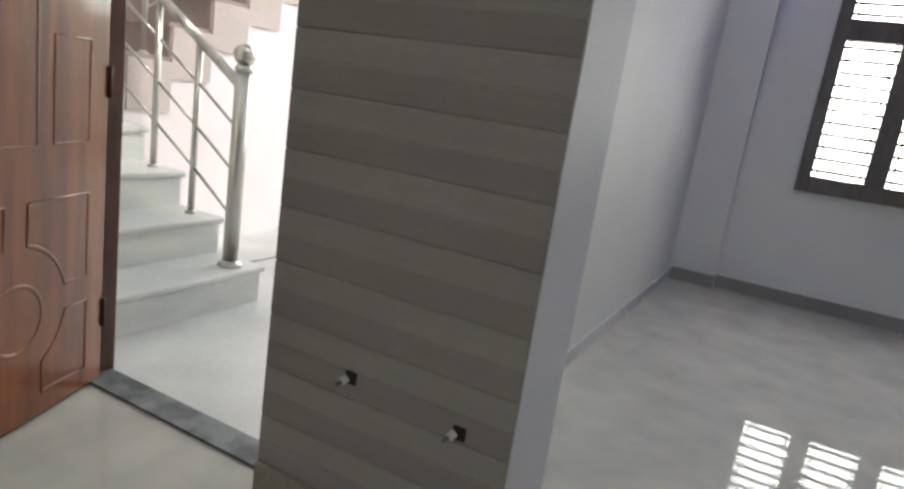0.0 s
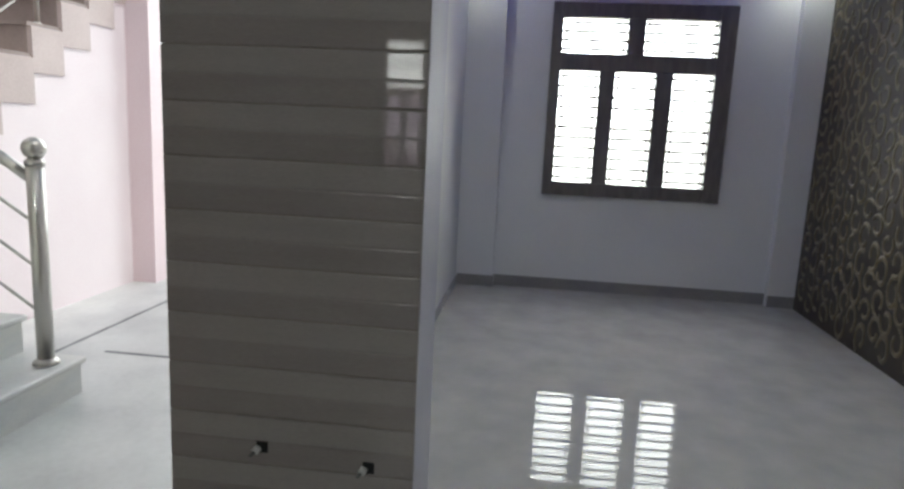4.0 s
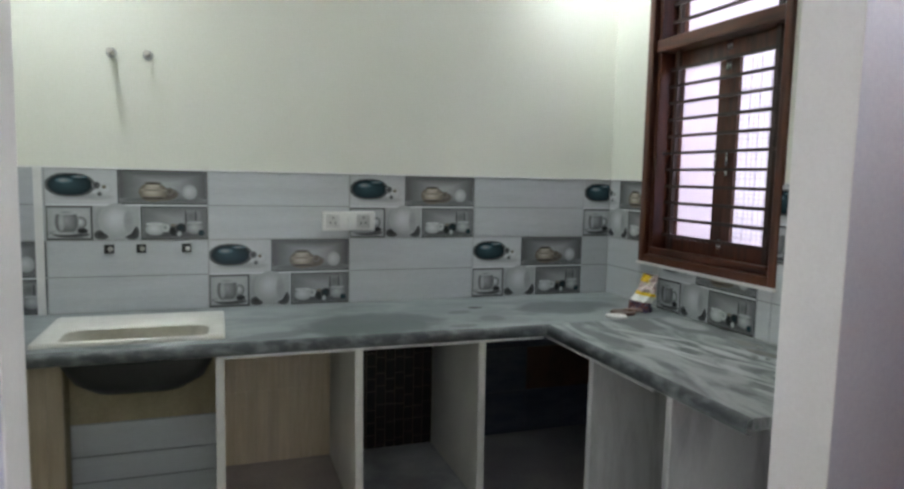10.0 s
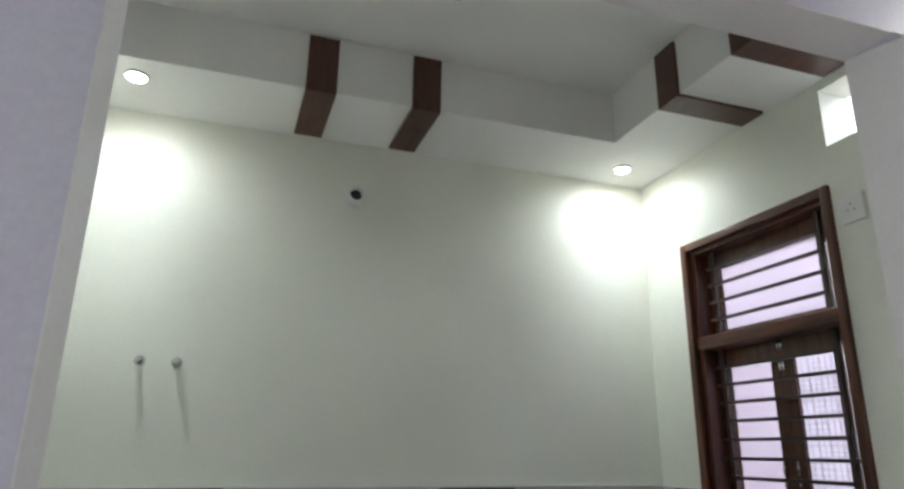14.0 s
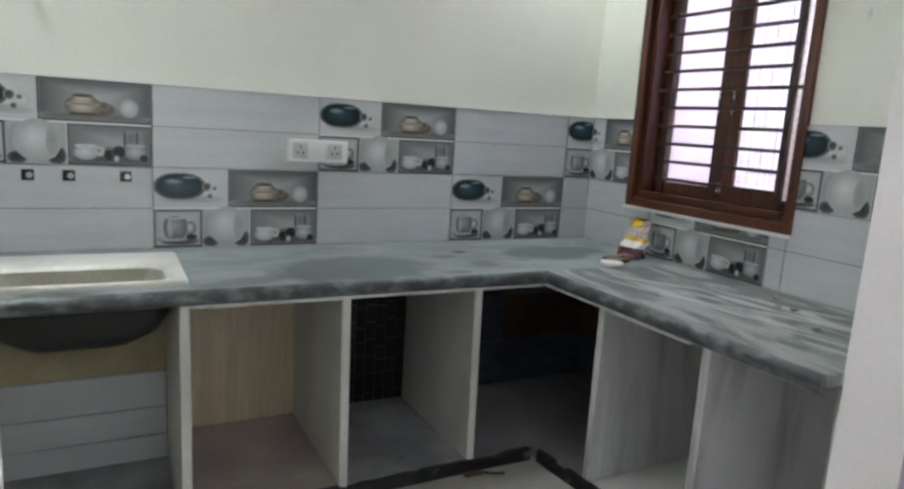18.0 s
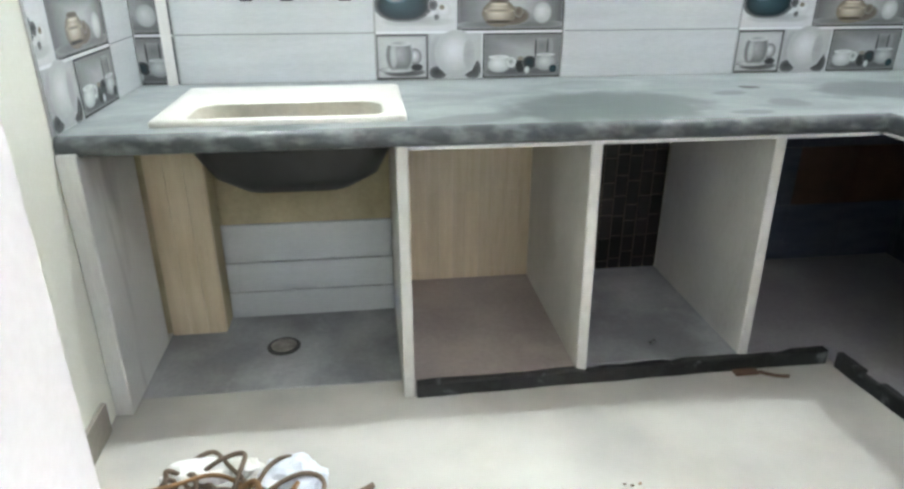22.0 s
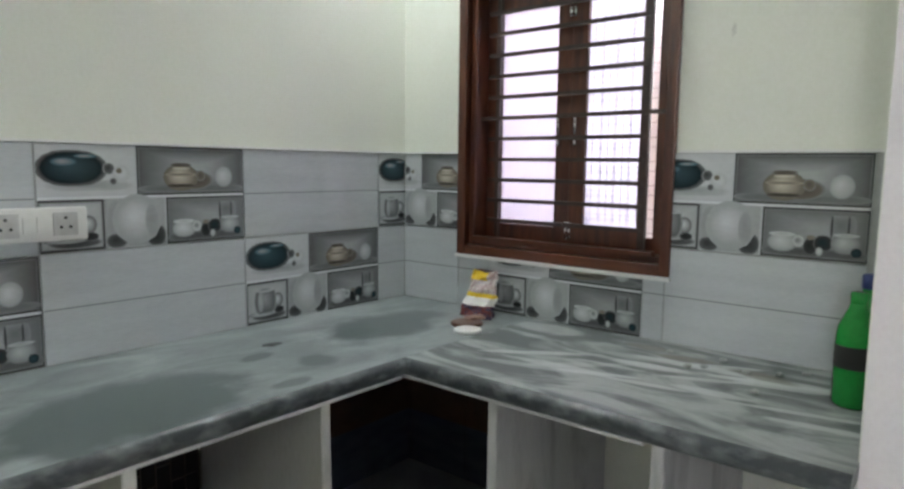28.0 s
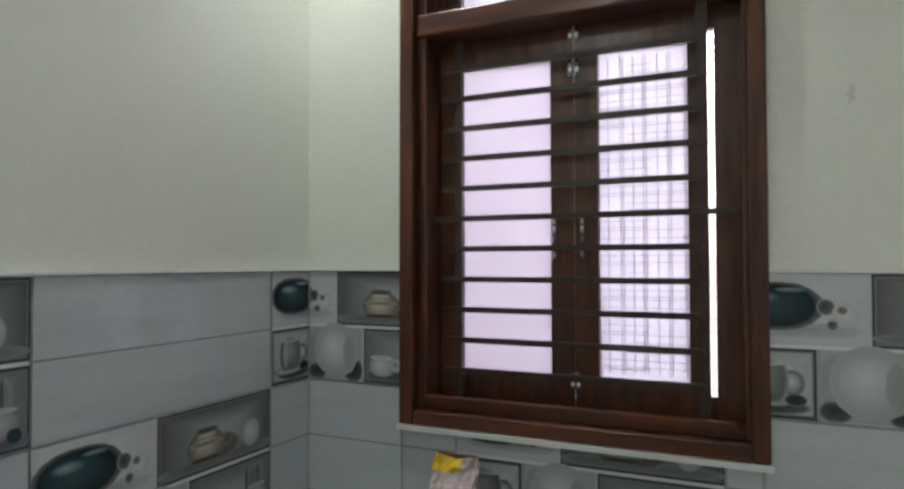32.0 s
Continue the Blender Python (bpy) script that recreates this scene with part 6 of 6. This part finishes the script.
for j in range(12):
    h = j / 11
    w, d, x = 0.076 - 0.018 * h, 0.034 * (1 - h) + 0.003, -0.078 + 0.062 * h
    ring = []
    for k in range(20):
        a = k * math.tau / 20
        dent = 1 + 0.3 * noise.noise(Vector((math.cos(a) * 2, math.sin(a) * 2, h * 5)))
        ring.append(bm.verts.new((x + d * dent * math.cos(a) + 0.02 * noise.noise(Vector((a * 1.5, h * 7, 3))), -0.52 + w * dent * math.sin(a), CT + 0.001 + 0.168 * h + (0.012 * abs(math.sin(a)) if j == 11 else 0))))
    if j:
        for k in range(20):
            f = bm.faces.new((below[k], below[(k + 1) % 20], ring[(k + 1) % 20], ring[k]))
            f.material_index = 3 if j > 9 and math.sin(k * math.tau / 20) < -0.1 else SLOTS[j - 1]
    below = ring
bm.faces.new(below)
part("body", bm, [MAROON, PLASTIC, YELLOW, MAUVE], pouch)
BROWN_LID = material("brown_lid", (0.10, 0.05, 0.035), (0.16, 0.09, 0.06), rough=0.4, scale=20)
for x, y, r, rim, top, label in ((-0.29, -0.645, 0.05, PLASTIC, PLASTIC, "small round white plastic lid on the worktop"), (-0.205, -0.575, 0.06, BROWN_LID, PLASTIC, "white round lid with a brown rim on the worktop")):
    lid = thing("round_lid", (x, y, CT), label, "lid", "lids beside the pouch")
    part("rim", lathe(bmesh.new(), [(r - 0.003, 0.0), (r, 0.003), (r, 0.010), (r - 0.003, 0.0125), (r - 0.009, 0.0125)], (x, y, CT), 28), rim, lid)
    part("top", lathe(bmesh.new(), [(r - 0.008, 0.0), (r - 0.008, 0.0125), (r - 0.016, 0.0115), (0.001, 0.0125)], (x, y, CT), 28), top, lid)
crumpled("wrapper", (-0.14, -0.56, CT + 0.012), (0.05, 0.03, 0.012), material("brown_wrapper", (0.12, 0.05, 0.035), (0.3, 0.2, 0.15), rough=0.4, scale=30), "crumpled brown wrapper beside the pouch", 4)
for k, (x, y) in enumerate(((-0.19, -1.40), (-0.16, -1.44), (-0.13, -1.55), (-0.3, -1.62), (-0.07, -1.30), (-0.05, -1.46), (-0.09, -1.63), (-0.04, -1.69))):
    crumpled("mortar_crumb", (x, y, CT + 0.006), (0.014, 0.011, 0.006), DUST, "small dry mortar crumb on the worktop", k)


def stain(name, centre, rx, ry, z, mat, label, seed, category="stain"):
    """A thin irregular film laid on a surface."""
    bm = bmesh.new()
    pts = []
    for k in range(28):
        a = k * math.tau / 28
        r = 1 + 0.45 * noise.noise(Vector((math.cos(a) * 1.4, math.sin(a) * 1.4, seed)))
        pts.append(bm.verts.new((centre[0] + rx * r * math.cos(a), centre[1] + ry * r * math.sin(a), z)))
    bm.faces.new(pts)
    ob = part(name, bm, mat)
    return tagged(ob, label, category)


# Black film painted for the dark inside of the hole.
stain("worktop_hole", (-0.86, -0.28), 0.035, 0.022, CT + 0.0014, BLACK, "small black film drawn as a round hole in the worktop", 9.5, "hole")
mosaic_sheet = thing("torn_paper", (-1.14, -1.52, 0), "torn scrap of patterned paper stuck to the floor", "paper")
bm = bmesh.new()
bm.faces.new([bm.verts.new(((0.07 + 0.018 * math.sin(3 * a + 1)) * math.cos(a), (0.045 + 0.012 * math.cos(4 * a)) * math.sin(a), 0.0012)) for a in (k * math.tau / 26 for k in range(26))])
part("sheet", bm, TORN, mosaic_sheet)
for x, y in ((-0.04, 0.02), (0.01, -0.015), (0.035, 0.01), (0.05, -0.02), (-0.02, -0.03)):
    part("fleck", boxes((x, x + 0.016, y, y + 0.005, 0.0013, 0.0019)), PLASTER, mosaic_sheet)
for ob in mosaic_sheet.children:
    ob.matrix_parent_inverse = Matrix.Identity(4)
mosaic_sheet.matrix_basis = pose(-1.14, -1.52, 0, 0, 0, -35)
stick = thing("broken_trowel", (-0.97, -0.78, 0), "small rusty scrap of metal lying by the plinth", "scrap")
part("blade", soften(boxes((-1.03, -0.95, -0.775, -0.745, 0.001, 0.012)), 0.003, 1), RUST, stick)
bent("tail", [(-0.95, -0.765, 0.008), (-0.91, -0.80, 0.008), (-0.87, -0.80, 0.008)], 0.006, RUST, stick)
rng = random.Random(3)
for x, y, mat in ((-1.545, -1.178, RUST), (-1.527, -1.184, RUST), (-1.505, -1.180, PLANK), (-0.669, -1.633, RUBBER), (-0.613, -1.672, RUBBER), (-0.716, -1.181, RUBBER), (-0.72, -1.195, RUBBER), (-1.008, -1.90, PLANK), (-0.985, -1.93, PLANK), (-1.25, -0.62, RUBBER), (-1.235, -0.61, RUBBER)):
    low = 0.046 if y > -0.7 else 0.0
    crumpled("floor_crumb", (x, y, low + 0.003), (rng.uniform(0.004, 0.007), rng.uniform(0.002, 0.004), 0.003), mat, "tiny dark crumb of building dirt", rng.random() * 9)

# White cords drawn where the floor shows glinting scratch lines.
thread = thing("loose_thread", (-0.44, -3.06, 0), "thin wavy white lines drawn for glinting scratches by the threshold", "thread")
for x0, y0, n, bend, thick in ((-0.53, -2.94, 11, 0.013, 0.0022), (-0.45, -3.02, 8, 0.008, 0.0015), (-0.38, -2.90, 6, 0.007, 0.0014), (-0.33, -3.05, 7, 0.010, 0.0013)):
    wave = [(x0 + 0.011 * k + bend * math.sin(2.3 * k + x0 * 40), y0 - 0.026 * k + 0.006 * math.cos(3.1 * k), 0.002) for k in range(n)]
    bent("strand", wave, thick, PLASTIC, thread)
